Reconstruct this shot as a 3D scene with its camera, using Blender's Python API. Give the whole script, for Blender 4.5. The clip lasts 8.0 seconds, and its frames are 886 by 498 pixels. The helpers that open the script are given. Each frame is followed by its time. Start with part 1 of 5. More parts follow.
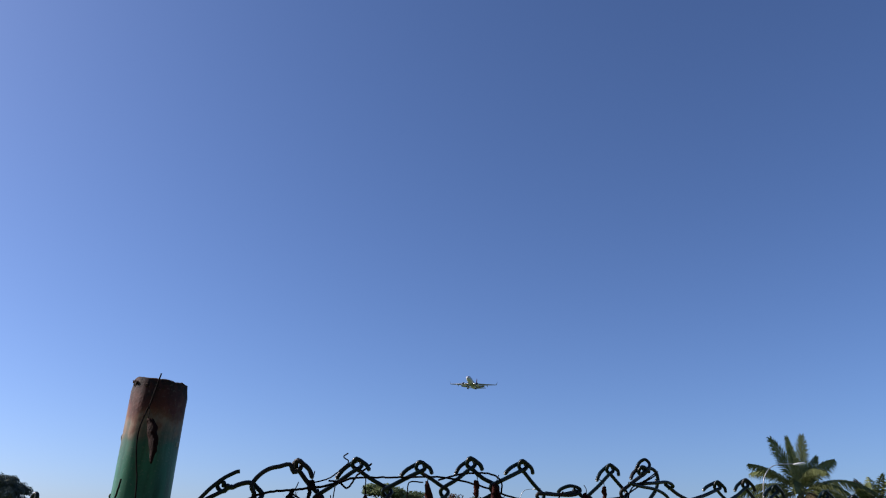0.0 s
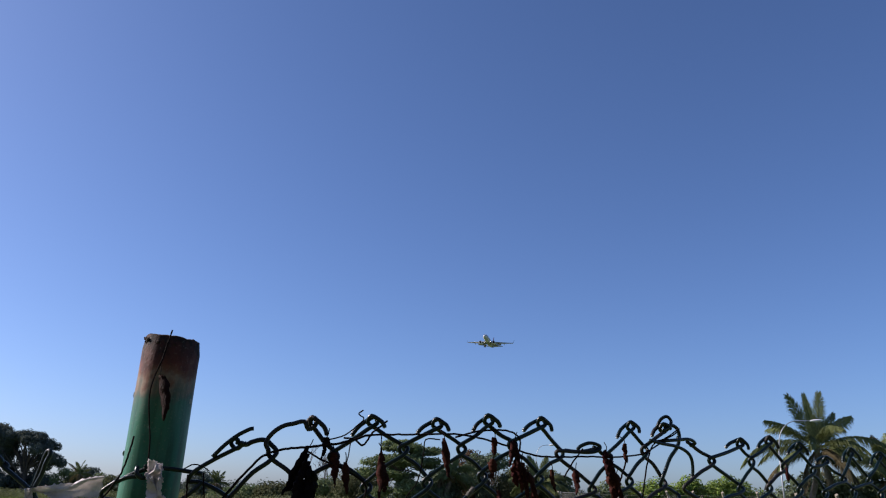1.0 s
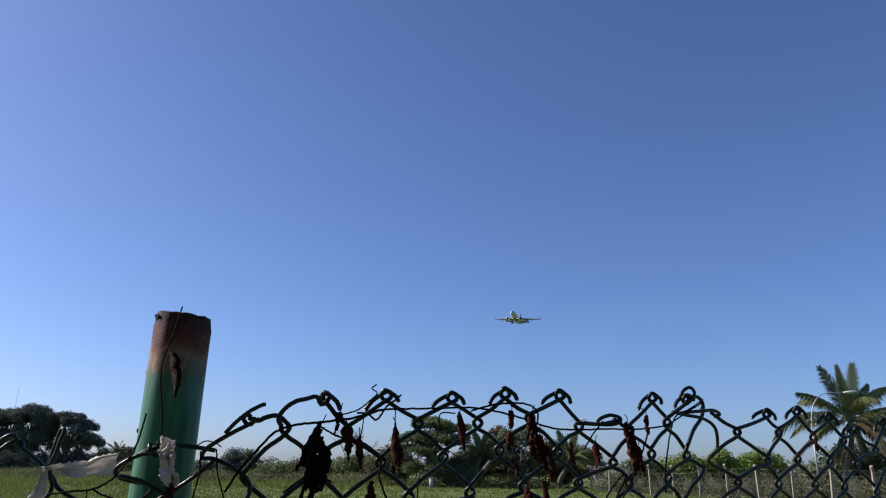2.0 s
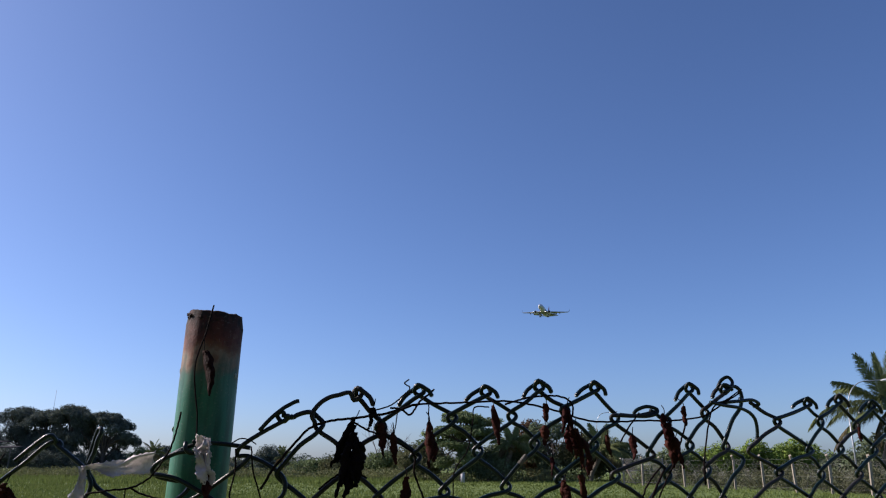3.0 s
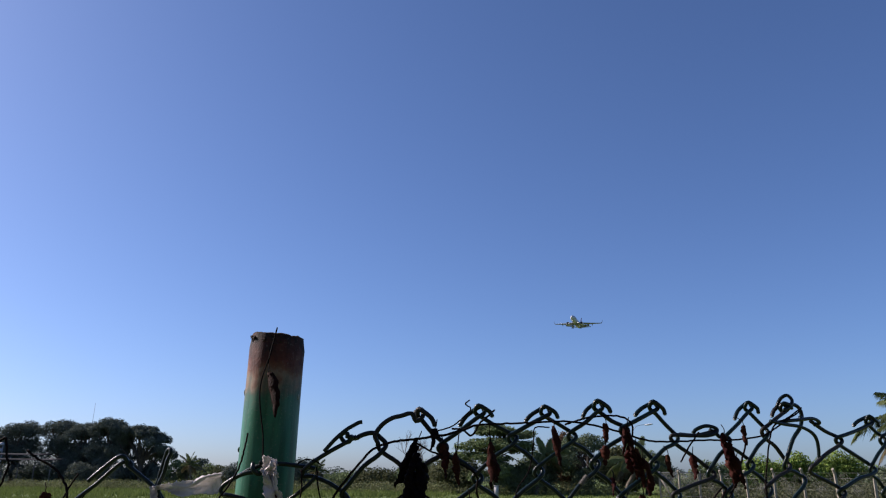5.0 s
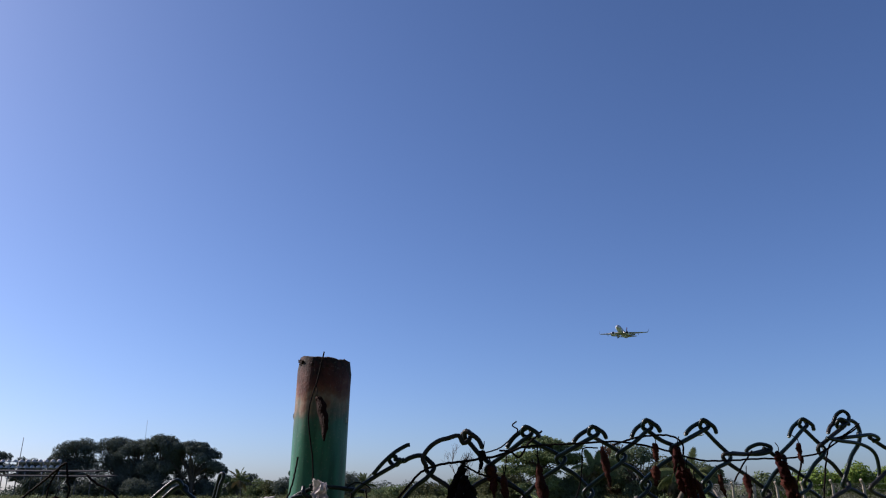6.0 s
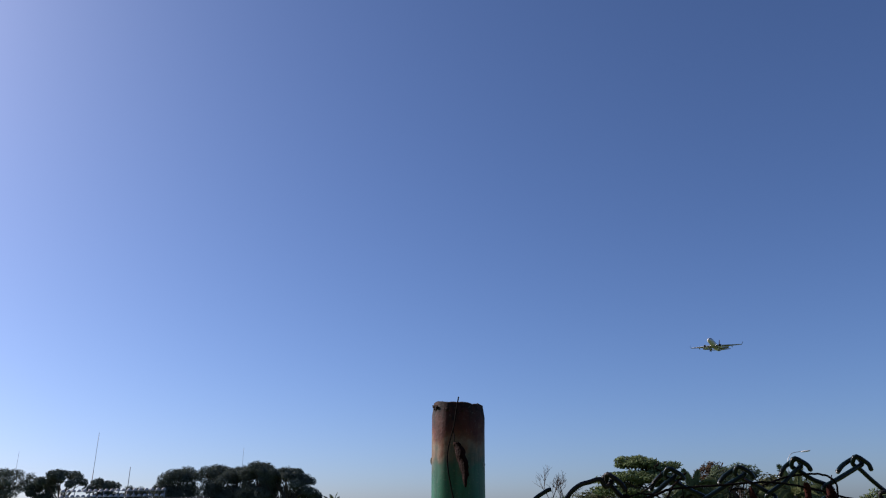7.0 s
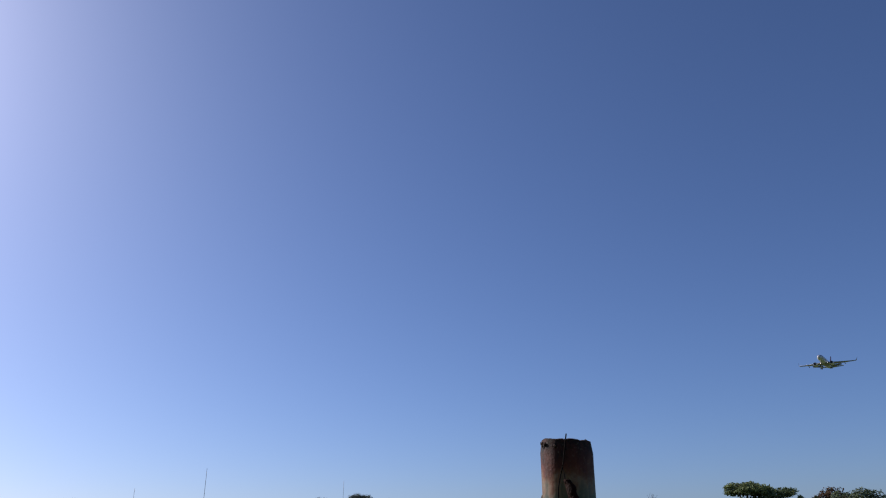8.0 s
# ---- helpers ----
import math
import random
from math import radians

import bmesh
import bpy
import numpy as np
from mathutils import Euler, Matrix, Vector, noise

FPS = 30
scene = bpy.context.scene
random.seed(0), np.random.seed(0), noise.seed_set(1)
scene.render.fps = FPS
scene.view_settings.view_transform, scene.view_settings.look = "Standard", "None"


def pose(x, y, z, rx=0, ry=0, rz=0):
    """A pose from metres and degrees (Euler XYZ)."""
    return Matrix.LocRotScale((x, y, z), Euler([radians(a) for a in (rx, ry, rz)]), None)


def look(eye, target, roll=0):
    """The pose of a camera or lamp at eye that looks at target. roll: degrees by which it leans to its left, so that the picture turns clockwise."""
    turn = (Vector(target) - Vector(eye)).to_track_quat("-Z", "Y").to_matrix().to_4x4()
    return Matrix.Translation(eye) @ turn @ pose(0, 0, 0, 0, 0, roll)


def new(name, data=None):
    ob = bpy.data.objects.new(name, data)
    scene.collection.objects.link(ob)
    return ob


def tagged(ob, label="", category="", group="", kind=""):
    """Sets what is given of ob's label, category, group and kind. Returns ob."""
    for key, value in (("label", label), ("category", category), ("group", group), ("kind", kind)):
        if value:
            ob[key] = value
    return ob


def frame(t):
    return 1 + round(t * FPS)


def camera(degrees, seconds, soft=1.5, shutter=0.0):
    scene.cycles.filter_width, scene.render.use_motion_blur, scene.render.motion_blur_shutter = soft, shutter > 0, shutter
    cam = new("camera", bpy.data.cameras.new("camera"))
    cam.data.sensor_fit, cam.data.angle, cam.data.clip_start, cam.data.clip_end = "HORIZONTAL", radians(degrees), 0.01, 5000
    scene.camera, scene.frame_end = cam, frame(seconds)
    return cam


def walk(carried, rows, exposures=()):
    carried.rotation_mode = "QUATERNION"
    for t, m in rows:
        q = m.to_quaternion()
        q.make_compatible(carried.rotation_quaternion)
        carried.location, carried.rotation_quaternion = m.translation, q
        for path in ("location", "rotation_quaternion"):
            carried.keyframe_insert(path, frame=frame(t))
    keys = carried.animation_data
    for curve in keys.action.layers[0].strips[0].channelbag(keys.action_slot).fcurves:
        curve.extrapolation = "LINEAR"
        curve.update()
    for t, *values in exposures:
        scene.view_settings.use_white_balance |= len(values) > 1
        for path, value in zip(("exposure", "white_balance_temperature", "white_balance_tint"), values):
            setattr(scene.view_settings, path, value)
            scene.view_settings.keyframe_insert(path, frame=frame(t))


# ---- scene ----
cam = camera(62.0, 8.0, soft=1.15)

PATH = [
    (0, (0.086, -0.17, 1.58), (0.118, 1.688, 2.317), 1.2),
    (0.5, (0.09, -0.156, 1.584), (0.103, 1.723, 2.27), 1.2),
    (1, (0.087, -0.143, 1.583), (0.077, 1.754, 2.216), 1.3),
    (2.5, (0.106, -0.117, 1.582), (-0.011, 1.798, 2.146), 0.3),
    (3, (0.097, -0.115, 1.582), (-0.053, 1.799, 2.143), 0.0),
    (3.5, (0.088, -0.119, 1.583), (-0.085, 1.791, 2.149), 0.0),
    (4, (0.08, -0.119, 1.585), (-0.11, 1.787, 2.16), 0.2),
    (5.5, (0.069, -0.133, 1.592), (-0.205, 1.754, 2.197), -0.1),
    (6, (0.07, -0.135, 1.597), (-0.271, 1.734, 2.221), -0.3),
    (6.5, (0.052, -0.143, 1.606), (-0.382, 1.698, 2.255), -0.7),
    (7, (0.026, -0.161, 1.618), (-0.52, 1.64, 2.298), -1.0),
    (7.5, (0.021, -0.171, 1.6208), (-0.635, 1.576, 2.3398), -1.0),
    (8, (0.023, -0.19, 1.6238), (-0.731, 1.501, 2.3788), -1.4),
]
walk(cam, [(t, look(eye, target, roll)) for t, eye, target, roll in PATH],
     exposures=[(0, 0.43, 6150, 21), (2.5, 0.44, 6150, 21), (5.5, 0.39, 6150, 21), (7, 0.15, 6150, 21), (8, -0.02, 6150, 21)])

# ---- light ----
SUN_AZ, SUN_EL = 80.0, 33.0          # degrees left of straight ahead, and above the horizon
world = bpy.data.worlds.new("sky")
world.use_nodes = True
scene.world = world
wn = world.node_tree
sky = wn.nodes.new("ShaderNodeTexSky")
sky.sky_type = 'NISHITA'
sky.sun_disc = False
sky.sun_elevation = radians(SUN_EL)
sky.sun_rotation = radians(-SUN_AZ)
sky.altitude = 0
sky.air_density = 0.80
sky.dust_density = 1.0
sky.ozone_density = 6.7
wn.links.new(sky.outputs[0], wn.nodes["Background"].inputs[0])
wn.nodes["Background"].inputs[1].default_value = 0.0965

sun_data = bpy.data.lights.new("sun", 'SUN')
sun_data.energy, sun_data.angle, sun_data.color = 5.0, radians(0.53), (1.0, 0.90, 0.76)
sun = new("sun", sun_data)
sun_dir = Vector((-math.sin(radians(SUN_AZ)) * math.cos(radians(SUN_EL)),
                  math.cos(radians(SUN_AZ)) * math.cos(radians(SUN_EL)), math.sin(radians(SUN_EL))))
sun.matrix_world = look(Vector((0, 0, 60)) + sun_dir * 10, (0, 0, 60))


# ---- materials ----
def material(name, base, second=None, scale=8.0, rough=0.6, bump=0.0, metal=0.0, fine=None, spread=0.5,
             vary=0.0, translucent=0.0, coat=0.0, island=0.0):
    """Noise between two colours at two scales, with fine relief; vary: change from piece to piece."""
    m = bpy.data.materials.new(name)
    m.use_nodes = True
    t = m.node_tree
    bsdf = t.nodes["Principled BSDF"]
    bsdf.inputs["Roughness"].default_value = rough
    bsdf.inputs["Metallic"].default_value = metal
    bsdf.inputs["Coat Weight"].default_value = coat
    second = second or tuple(c * 0.6 for c in base)
    co = t.nodes.new("ShaderNodeTexCoord")
    n1 = t.nodes.new("ShaderNodeTexNoise")
    n1.inputs["Scale"].default_value, n1.inputs["Detail"].default_value = scale, 6
    n2 = t.nodes.new("ShaderNodeTexNoise")
    n2.inputs["Scale"].default_value, n2.inputs["Detail"].default_value = fine or scale * 9, 4
    for n in (n1, n2):
        t.links.new(co.outputs["Object"], n.inputs["Vector"])
    both = t.nodes.new("ShaderNodeMix")
    both.inputs[0].default_value = 0.35
    t.links.new(n1.outputs[0], both.inputs[2])
    t.links.new(n2.outputs[0], both.inputs[3])
    ramp = t.nodes.new("ShaderNodeValToRGB")
    ramp.color_ramp.elements[0].position = 0.5 - spread * 0.3
    ramp.color_ramp.elements[1].position = 0.5 + spread * 0.3
    ramp.color_ramp.elements[0].color = (*second, 1)
    ramp.color_ramp.elements[1].color = (*base, 1)
    t.links.new(both.outputs[0], ramp.inputs[0])
    colour = ramp.outputs[0]
    if vary or island:
        hsv = t.nodes.new("ShaderNodeHueSaturation")
        src = t.nodes.new("ShaderNodeNewGeometry" if island else "ShaderNodeObjectInfo")
        rng = t.nodes.new("ShaderNodeMapRange")
        amount = island or vary
        rng.inputs[3].default_value, rng.inputs[4].default_value = 1 - amount, 1 + amount
        t.links.new(src.outputs["Random Per Island" if island else "Random"], rng.inputs[0])
        t.links.new(rng.outputs[0], hsv.inputs["Value"])
        hue = t.nodes.new("ShaderNodeMapRange")
        hue.inputs[3].default_value, hue.inputs[4].default_value = 0.5 - amount * 0.05, 0.5 + amount * 0.05
        t.links.new(src.outputs["Random Per Island" if island else "Random"], hue.inputs[0])
        t.links.new(hue.outputs[0], hsv.inputs["Hue"])
        t.links.new(colour, hsv.inputs["Color"])
        colour = hsv.outputs[0]
    t.links.new(colour, bsdf.inputs["Base Color"])
    if bump:
        b = t.nodes.new("ShaderNodeBump")
        b.inputs["Strength"].default_value, b.inputs["Distance"].default_value = min(1, bump), 0.002
        t.links.new(n2.outputs[0], b.inputs["Height"])
        t.links.new(b.outputs[0], bsdf.inputs["Normal"])
    if translucent:
        tr = t.nodes.new("ShaderNodeBsdfTranslucent")
        t.links.new(colour, tr.inputs[0])
        mix = t.nodes.new("ShaderNodeMixShader")
        mix.inputs[0].default_value = translucent
        t.links.new(bsdf.outputs[0], mix.inputs[1])
        t.links.new(tr.outputs[0], mix.inputs[2])
        t.links.new(mix.outputs[0], t.nodes["Material Output"].inputs[0])
    return m


def post_paint():
    """Green paint that gives way to rust towards the sawn top, with worn patches and streaks."""
    m = bpy.data.materials.new("green_paint_and_rust")
    m.use_nodes = True
    t = m.node_tree
    N, L = t.nodes.new, t.links.new
    bsdf = t.nodes["Principled BSDF"]
    co = N("ShaderNodeTexCoord")
    sep = N("ShaderNodeSeparateXYZ")
    L(co.outputs["Object"], sep.inputs[0])
    big = N("ShaderNodeTexNoise")
    big.inputs["Scale"].default_value, big.inputs["Detail"].default_value = 60, 9
    L(co.outputs["Object"], big.inputs["Vector"])
    stretch = N("ShaderNodeMapping")
    stretch.inputs["Scale"].default_value = (130, 130, 16)
    L(co.outputs["Object"], stretch.inputs["Vector"])
    streak = N("ShaderNodeTexNoise")
    streak.inputs["Scale"].default_value, streak.inputs["Detail"].default_value = 1.0, 5
    L(stretch.outputs[0], streak.inputs["Vector"])
    speck = N("ShaderNodeTexNoise")
    speck.inputs["Scale"].default_value, speck.inputs["Detail"].default_value = 420, 5
    L(co.outputs["Object"], speck.inputs["Vector"])

    def maths(op, a, b):
        n = N("ShaderNodeMath")
        n.operation = op
        for i, v in enumerate((a, b)):
            if isinstance(v, (int, float)):
                n.inputs[i].default_value = v
            else:
                L(v, n.inputs[i])
        return n.outputs[0]

    wobble = maths('MULTIPLY', maths('SUBTRACT', big.outputs[0], 0.5), 0.052)
    run = maths('MULTIPLY', maths('SUBTRACT', streak.outputs[0], 0.5), 0.036)
    height = maths('ADD', maths('ADD', sep.outputs[2], wobble), run)
    ramp = N("ShaderNodeValToRGB")
    span = N("ShaderNodeMapRange")
    span.inputs[1].default_value, span.inputs[2].default_value = -0.084, 0.004
    L(height, span.inputs[0])
    L(span.outputs[0], ramp.inputs[0])
    e = ramp.color_ramp.elements
    e[0].position, e[0].color = 0.0, (0.030, 0.170, 0.098, 1)
    e[1].position, e[1].color = 1.0, (0.014, 0.008, 0.007, 1)
    for at, col in ((0.18, (0.045, 0.160, 0.098)), (0.30, (0.11, 0.135, 0.09)), (0.40, (0.24, 0.18, 0.115)), (0.50, (0.19, 0.085, 0.042)),
                    (0.62, (0.120, 0.030, 0.017)), (0.75, (0.060, 0.014, 0.010)), (0.84, (0.013, 0.007, 0.006))):
        x = e.new(at)
        x.color = (*col, 1)
    dirt = N("ShaderNodeMix")
    dirt.data_type = 'RGBA'
    dirt.blend_type = 'MULTIPLY'
    dirt.inputs[0].default_value = 0.6
    L(ramp.outputs[0], dirt.inputs[6])
    tone = N("ShaderNodeValToRGB")
    tone.color_ramp.elements[0].position, tone.color_ramp.elements[0].color = 0.36, (0.34, 0.33, 0.31, 1)
    tone.color_ramp.elements[1].position, tone.color_ramp.elements[1].color = 0.60, (1, 1, 1, 1)
    L(streak.outputs[0], tone.inputs[0])
    L(tone.outputs[0], dirt.inputs[7])
    fleck = N("ShaderNodeMix")
    fleck.data_type = 'RGBA'
    cut = N("ShaderNodeValToRGB")
    cut.color_ramp.elements[0].position, cut.color_ramp.elements[1].position = 0.60, 0.68
    L(speck.outputs[0], cut.inputs[0])
    L(maths('MULTIPLY', cut.outputs[0], 0.16), fleck.inputs[0])
    bsdf.inputs["Specular IOR Level"].default_value = 0.35
    L(dirt.outputs[2], fleck.inputs[6])
    fleck.inputs[7].default_value = (0.36, 0.34, 0.28, 1)
    patch = N("ShaderNodeTexNoise")
    patch.inputs["Scale"].default_value, patch.inputs["Detail"].default_value = 150, 6
    L(co.outputs["Object"], patch.inputs["Vector"])
    sharp = N("ShaderNodeValToRGB")
    sharp.color_ramp.elements[0].position, sharp.color_ramp.elements[1].position = 0.50, 0.60
    L(patch.outputs[0], sharp.inputs[0])
    upper = N("ShaderNodeMapRange")
    upper.inputs[1].default_value, upper.inputs[2].default_value = -0.055, -0.025
    L(height, upper.inputs[0])
    stain = N("ShaderNodeMix")
    stain.data_type = 'RGBA'
    L(maths('MULTIPLY', maths('MULTIPLY', sharp.outputs[0], upper.outputs[0]), 0.65), stain.inputs[0])
    L(fleck.outputs[2], stain.inputs[6])
    stain.inputs[7].default_value = (0.055, 0.016, 0.012, 1)
    L(stain.outputs[2], bsdf.inputs["Base Color"])
    gloss = N("ShaderNodeMapRange")
    gloss.inputs[3].default_value, gloss.inputs[4].default_value = 0.38, 0.85
    L(span.outputs[0], gloss.inputs[0])
    L(gloss.outputs[0], bsdf.inputs["Roughness"])
    b = N("ShaderNodeBump")
    b.inputs["Strength"].default_value, b.inputs["Distance"].default_value = 0.40, 0.0012
    L(maths('MULTIPLY', maths('ADD', big.outputs[0], speck.outputs[0]), maths('ADD', span.outputs[0], 0.15)), b.inputs["Height"])
    L(b.outputs[0], bsdf.inputs["Normal"])
    return m


M_post = post_paint()
M_flake = material("pale_old_paint", (0.42, 0.46, 0.40), (0.25, 0.30, 0.25), 200, 0.7, 0.3)
M_rustcut = material("rusted_cut_edge", (0.050, 0.022, 0.016), (0.016, 0.009, 0.008), 120, 0.9, 0.8)
M_wire = material("green_plastic_coating", (0.0035, 0.014, 0.0125), (0.0015, 0.006, 0.0055), 60, 0.30, 0.25, fine=700, vary=0.15)
M_wire_worn = material("worn_grey_green_coating", (0.022, 0.019, 0.017), (0.004, 0.006, 0.006), 70, 0.5, 0.4, fine=600, vary=0.2)
M_leaf_dead = material("dry_brown_leaf", (0.065, 0.019, 0.014), (0.016, 0.006, 0.005), 60, 0.75, 0.7, fine=500, vary=0.35, translucent=0.25)
M_leaf_red = material("dry_red_leaf", (0.085, 0.024, 0.019), (0.024, 0.008, 0.007), 70, 0.7, 0.7, fine=500, vary=0.3, translucent=0.4)
M_leaf_post = material("rolled_dry_leaf", (0.030, 0.007, 0.005), (0.008, 0.003, 0.003), 90, 0.7, 0.9, fine=500, vary=0.35, translucent=0.15)
M_leaf_dark = material("dark_dry_leaf", (0.007, 0.0035, 0.0035), (0.003, 0.002, 0.002), 60, 0.75, 0.7, fine=500, vary=0.3, translucent=0.12)
M_stem = material("dark_dry_stem", (0.016, 0.010, 0.009), (0.006, 0.004, 0.004), 200, 0.8, 0.5)
M_film = material("weathered_plastic_film", (0.76, 0.72, 0.71), (0.56, 0.52, 0.51), 60, 0.35, 0.3, fine=400, translucent=0.45)
M_grass = material("mown_grass", (0.130, 0.172, 0.050), (0.092, 0.126, 0.037), 0.12, 0.9, 0.0, fine=2.5)
M_blade = material("grass_blades", (0.145, 0.185, 0.048), (0.104, 0.138, 0.036), 0.10, 0.8, 0.0, island=0.10, translucent=0.3)
M_bark = material("grey_bark", (0.11, 0.085, 0.065), (0.05, 0.04, 0.033), 3, 0.9, 0.6)
M_palmbark = material("palm_bark", (0.17, 0.145, 0.115), (0.08, 0.07, 0.055), 5, 0.9, 0.6)

for dull in (M_wire, M_wire_worn, M_leaf_dead, M_leaf_red, M_leaf_dark, M_leaf_post, M_stem):
    dull.node_tree.nodes["Principled BSDF"].inputs["Specular IOR Level"].default_value = 0.32 if dull in (M_wire, M_wire_worn) else 0.08


def leaves_of(name, base, second):
    m = material(name, base, second, 0.5, 0.85, 0.0, fine=4, island=0.28, translucent=0.22)
    m.node_tree.nodes["Principled BSDF"].inputs["Specular IOR Level"].default_value = 0.15
    return m


# far dark leaves, their colour lifted and greyed to stand in for haze
M_hazed_leaf = leaves_of("hazed_dark_leaves", (0.125, 0.148, 0.118), (0.088, 0.108, 0.090))
M_mid_leaf = leaves_of("mid_green_leaves", (0.180, 0.225, 0.098), (0.108, 0.142, 0.066))
M_light_leaf = leaves_of("bright_green_leaves", (0.240, 0.320, 0.065), (0.150, 0.215, 0.045))
M_olive_leaf = leaves_of("olive_leaves", (0.130, 0.135, 0.062), (0.070, 0.078, 0.038))
M_deep_leaf = leaves_of("deep_green_leaves", (0.150, 0.188, 0.100), (0.090, 0.116, 0.068))
M_russet_leaf = leaves_of("russet_leaves", (0.14, 0.075, 0.045), (0.06, 0.045, 0.025))
M_palm = leaves_of("palm_leaflets", (0.175, 0.200, 0.075), (0.090, 0.112, 0.046))
M_palm_dry = leaves_of("dry_palm_leaflets", (0.17, 0.14, 0.075), (0.10, 0.08, 0.042))
M_concrete = material("weathered_concrete", (0.30, 0.26, 0.205), (0.19, 0.16, 0.125), 3, 0.9, 0.5)
M_galv = material("galvanised_steel", (0.42, 0.44, 0.45), (0.30, 0.31, 0.32), 6, 0.45, 0.2, metal=0.6)
M_lamphead = material("white_lamp_housing", (0.78, 0.78, 0.76), (0.62, 0.62, 0.6), 4, 0.4)
M_meshgrey = material("far_grey_netting", (0.20, 0.20, 0.18), (0.14, 0.14, 0.13), 2, 0.7)
M_roof = material("dark_sheet_roof", (0.030, 0.031, 0.036), (0.016, 0.016, 0.019), 0.6, 0.85, 0.2)
for matt in (M_roof, M_blade, M_grass):
    matt.node_tree.nodes["Principled BSDF"].inputs["Specular IOR Level"].default_value = 0.1
M_dome = material("dull_white_cover", (0.45, 0.45, 0.46), (0.32, 0.32, 0.33), 1.0, 0.6)
M_mast = material("dark_mast_steel", (0.16, 0.15, 0.16), (0.10, 0.09, 0.10), 1.0, 0.6)
M_hull = material("aircraft_white_paint", (0.50, 0.52, 0.57), (0.42, 0.44, 0.48), 0.25, 0.5)
M_belly = material("aircraft_grey_paint", (0.17, 0.18, 0.20), (0.13, 0.14, 0.16), 0.3, 0.35)
M_engine = material("dark_engine_intake", (0.02, 0.02, 0.022), (0.01, 0.01, 0.012), 2, 0.5)
M_lip = material("bare_metal_lip", (0.62, 0.62, 0.63), (0.5, 0.5, 0.5), 2, 0.3, metal=0.8)
M_tyre = material("tyre_rubber", (0.02, 0.02, 0.02), (0.012, 0.012, 0.012), 5, 0.8)
M_pane = material("cockpit_glass", (0.015, 0.018, 0.022), (0.01, 0.012, 0.015), 2, 0.08)
M_fin = material("red_tail_marking", (0.30, 0.05, 0.05), (0.22, 0.04, 0.04), 0.5, 0.35)
M_beam = bpy.data.materials.new("landing_light")
M_beam.use_nodes = True
M_beam.node_tree.nodes["Principled BSDF"].inputs["Emission Color"].default_value = (1.0, 0.93, 0.8, 1)
M_beam.node_tree.nodes["Principled BSDF"].inputs["Emission Strength"].default_value = 6


# ---- building helpers ----
def thing(name, at=(0, 0, 0), label="", category="", group="", kind="", turn=0.0):
    ob = new(name)
    ob.matrix_basis = pose(*at, 0, 0, turn)
    return tagged(ob, label, category, group, kind)


def link_mesh(name, verts, faces, mat, parent=None, label="", smooth=True):
    me = bpy.data.meshes.new(name)
    me.from_pydata([tuple(v) for v in verts], [], [tuple(f) for f in faces])
    if smooth:
        me.polygons.foreach_set("use_smooth", [True] * len(me.polygons))
    me.materials.append(mat)
    ob = new(name, me)
    if parent is not None:
        ob.parent = parent
    if label:
        ob["label"] = label
    return ob


def part(name, bm, mat, parent, label="", smooth=True):
    me = bpy.data.meshes.new(name)
    bm.normal_update()
    bm.to_mesh(me)
    bm.free()
    if smooth:
        me.polygons.foreach_set("use_smooth", [True] * len(me.polygons))
    me.materials.append(mat)
    ob = new(name, me)
    ob.parent = parent
    if label:
        ob["label"] = label
    return ob


def glide(points, steps=6):
    """A smooth line through the points (Catmull-Rom)."""
    p = [Vector(q) for q in points]
    p = [p[0] * 2 - p[1]] + p + [p[-1] * 2 - p[-2]]
    out = []
    for i in range(1, len(p) - 2):
        a, b, c, d = p[i - 1:i + 3]
        for s in range(steps):
            u = s / steps
            out.append(0.5 * ((2 * b) + (c - a) * u + (2 * a - 5 * b + 4 * c - d) * u * u + (3 * b - a - 3 * c + d) * u ** 3))
    out.append(p[-2])
    return out


def tube_data(line, radius, sides=8, verts=None, faces=None):
    """A closed tube along a line; radius is one number or a function of 0..1 along it."""
    verts = [] if verts is None else verts
    faces = [] if faces is None else faces
    n, start = len(line), len(verts)
    side = None
    for i, c in enumerate(line):
        c = Vector(c)
        d = (Vector(line[min(i + 1, n - 1)]) - Vector(line[max(i - 1, 0)])).normalized()
        if side is None:
            side = d.orthogonal().normalized()
        side = (side - d * side.dot(d))
        side = side.normalized() if side.length > 1e-6 else d.orthogonal().normalized()
        up = d.cross(side)
        r = radius(i / (n - 1)) if callable(radius) else radius
        for k in range(sides):
            a = 2 * math.pi * k / sides
            verts.append(c + (side * math.cos(a) + up * math.sin(a)) * r)
    for i in range(n - 1):
        for k in range(sides):
            a, b = start + i * sides + k, start + i * sides + (k + 1) % sides
            faces.append((a, b, b + sides, a + sides))
    faces.append(tuple(start + k for k in reversed(range(sides))))
    faces.append(tuple(start + (n - 1) * sides + k for k in range(sides)))
    return verts, faces


def tube(name, line, radius, mat, parent=None, sides=8, label=""):
    v, f = tube_data(line, radius, sides)
    return link_mesh(name, v, f, mat, parent, label)


def box_bm(sx, sy, sz, at=(0, 0, 0), bevel=0.0):
    bm = bmesh.new()
    bmesh.ops.create_cube(bm, size=1, matrix=Matrix.Translation(at) @ Matrix.Diagonal((sx, sy, sz, 1)))
    if bevel:
        bmesh.ops.bevel(bm, geom=bm.edges[:], offset=bevel, segments=2, affect='EDGES')
    return bm


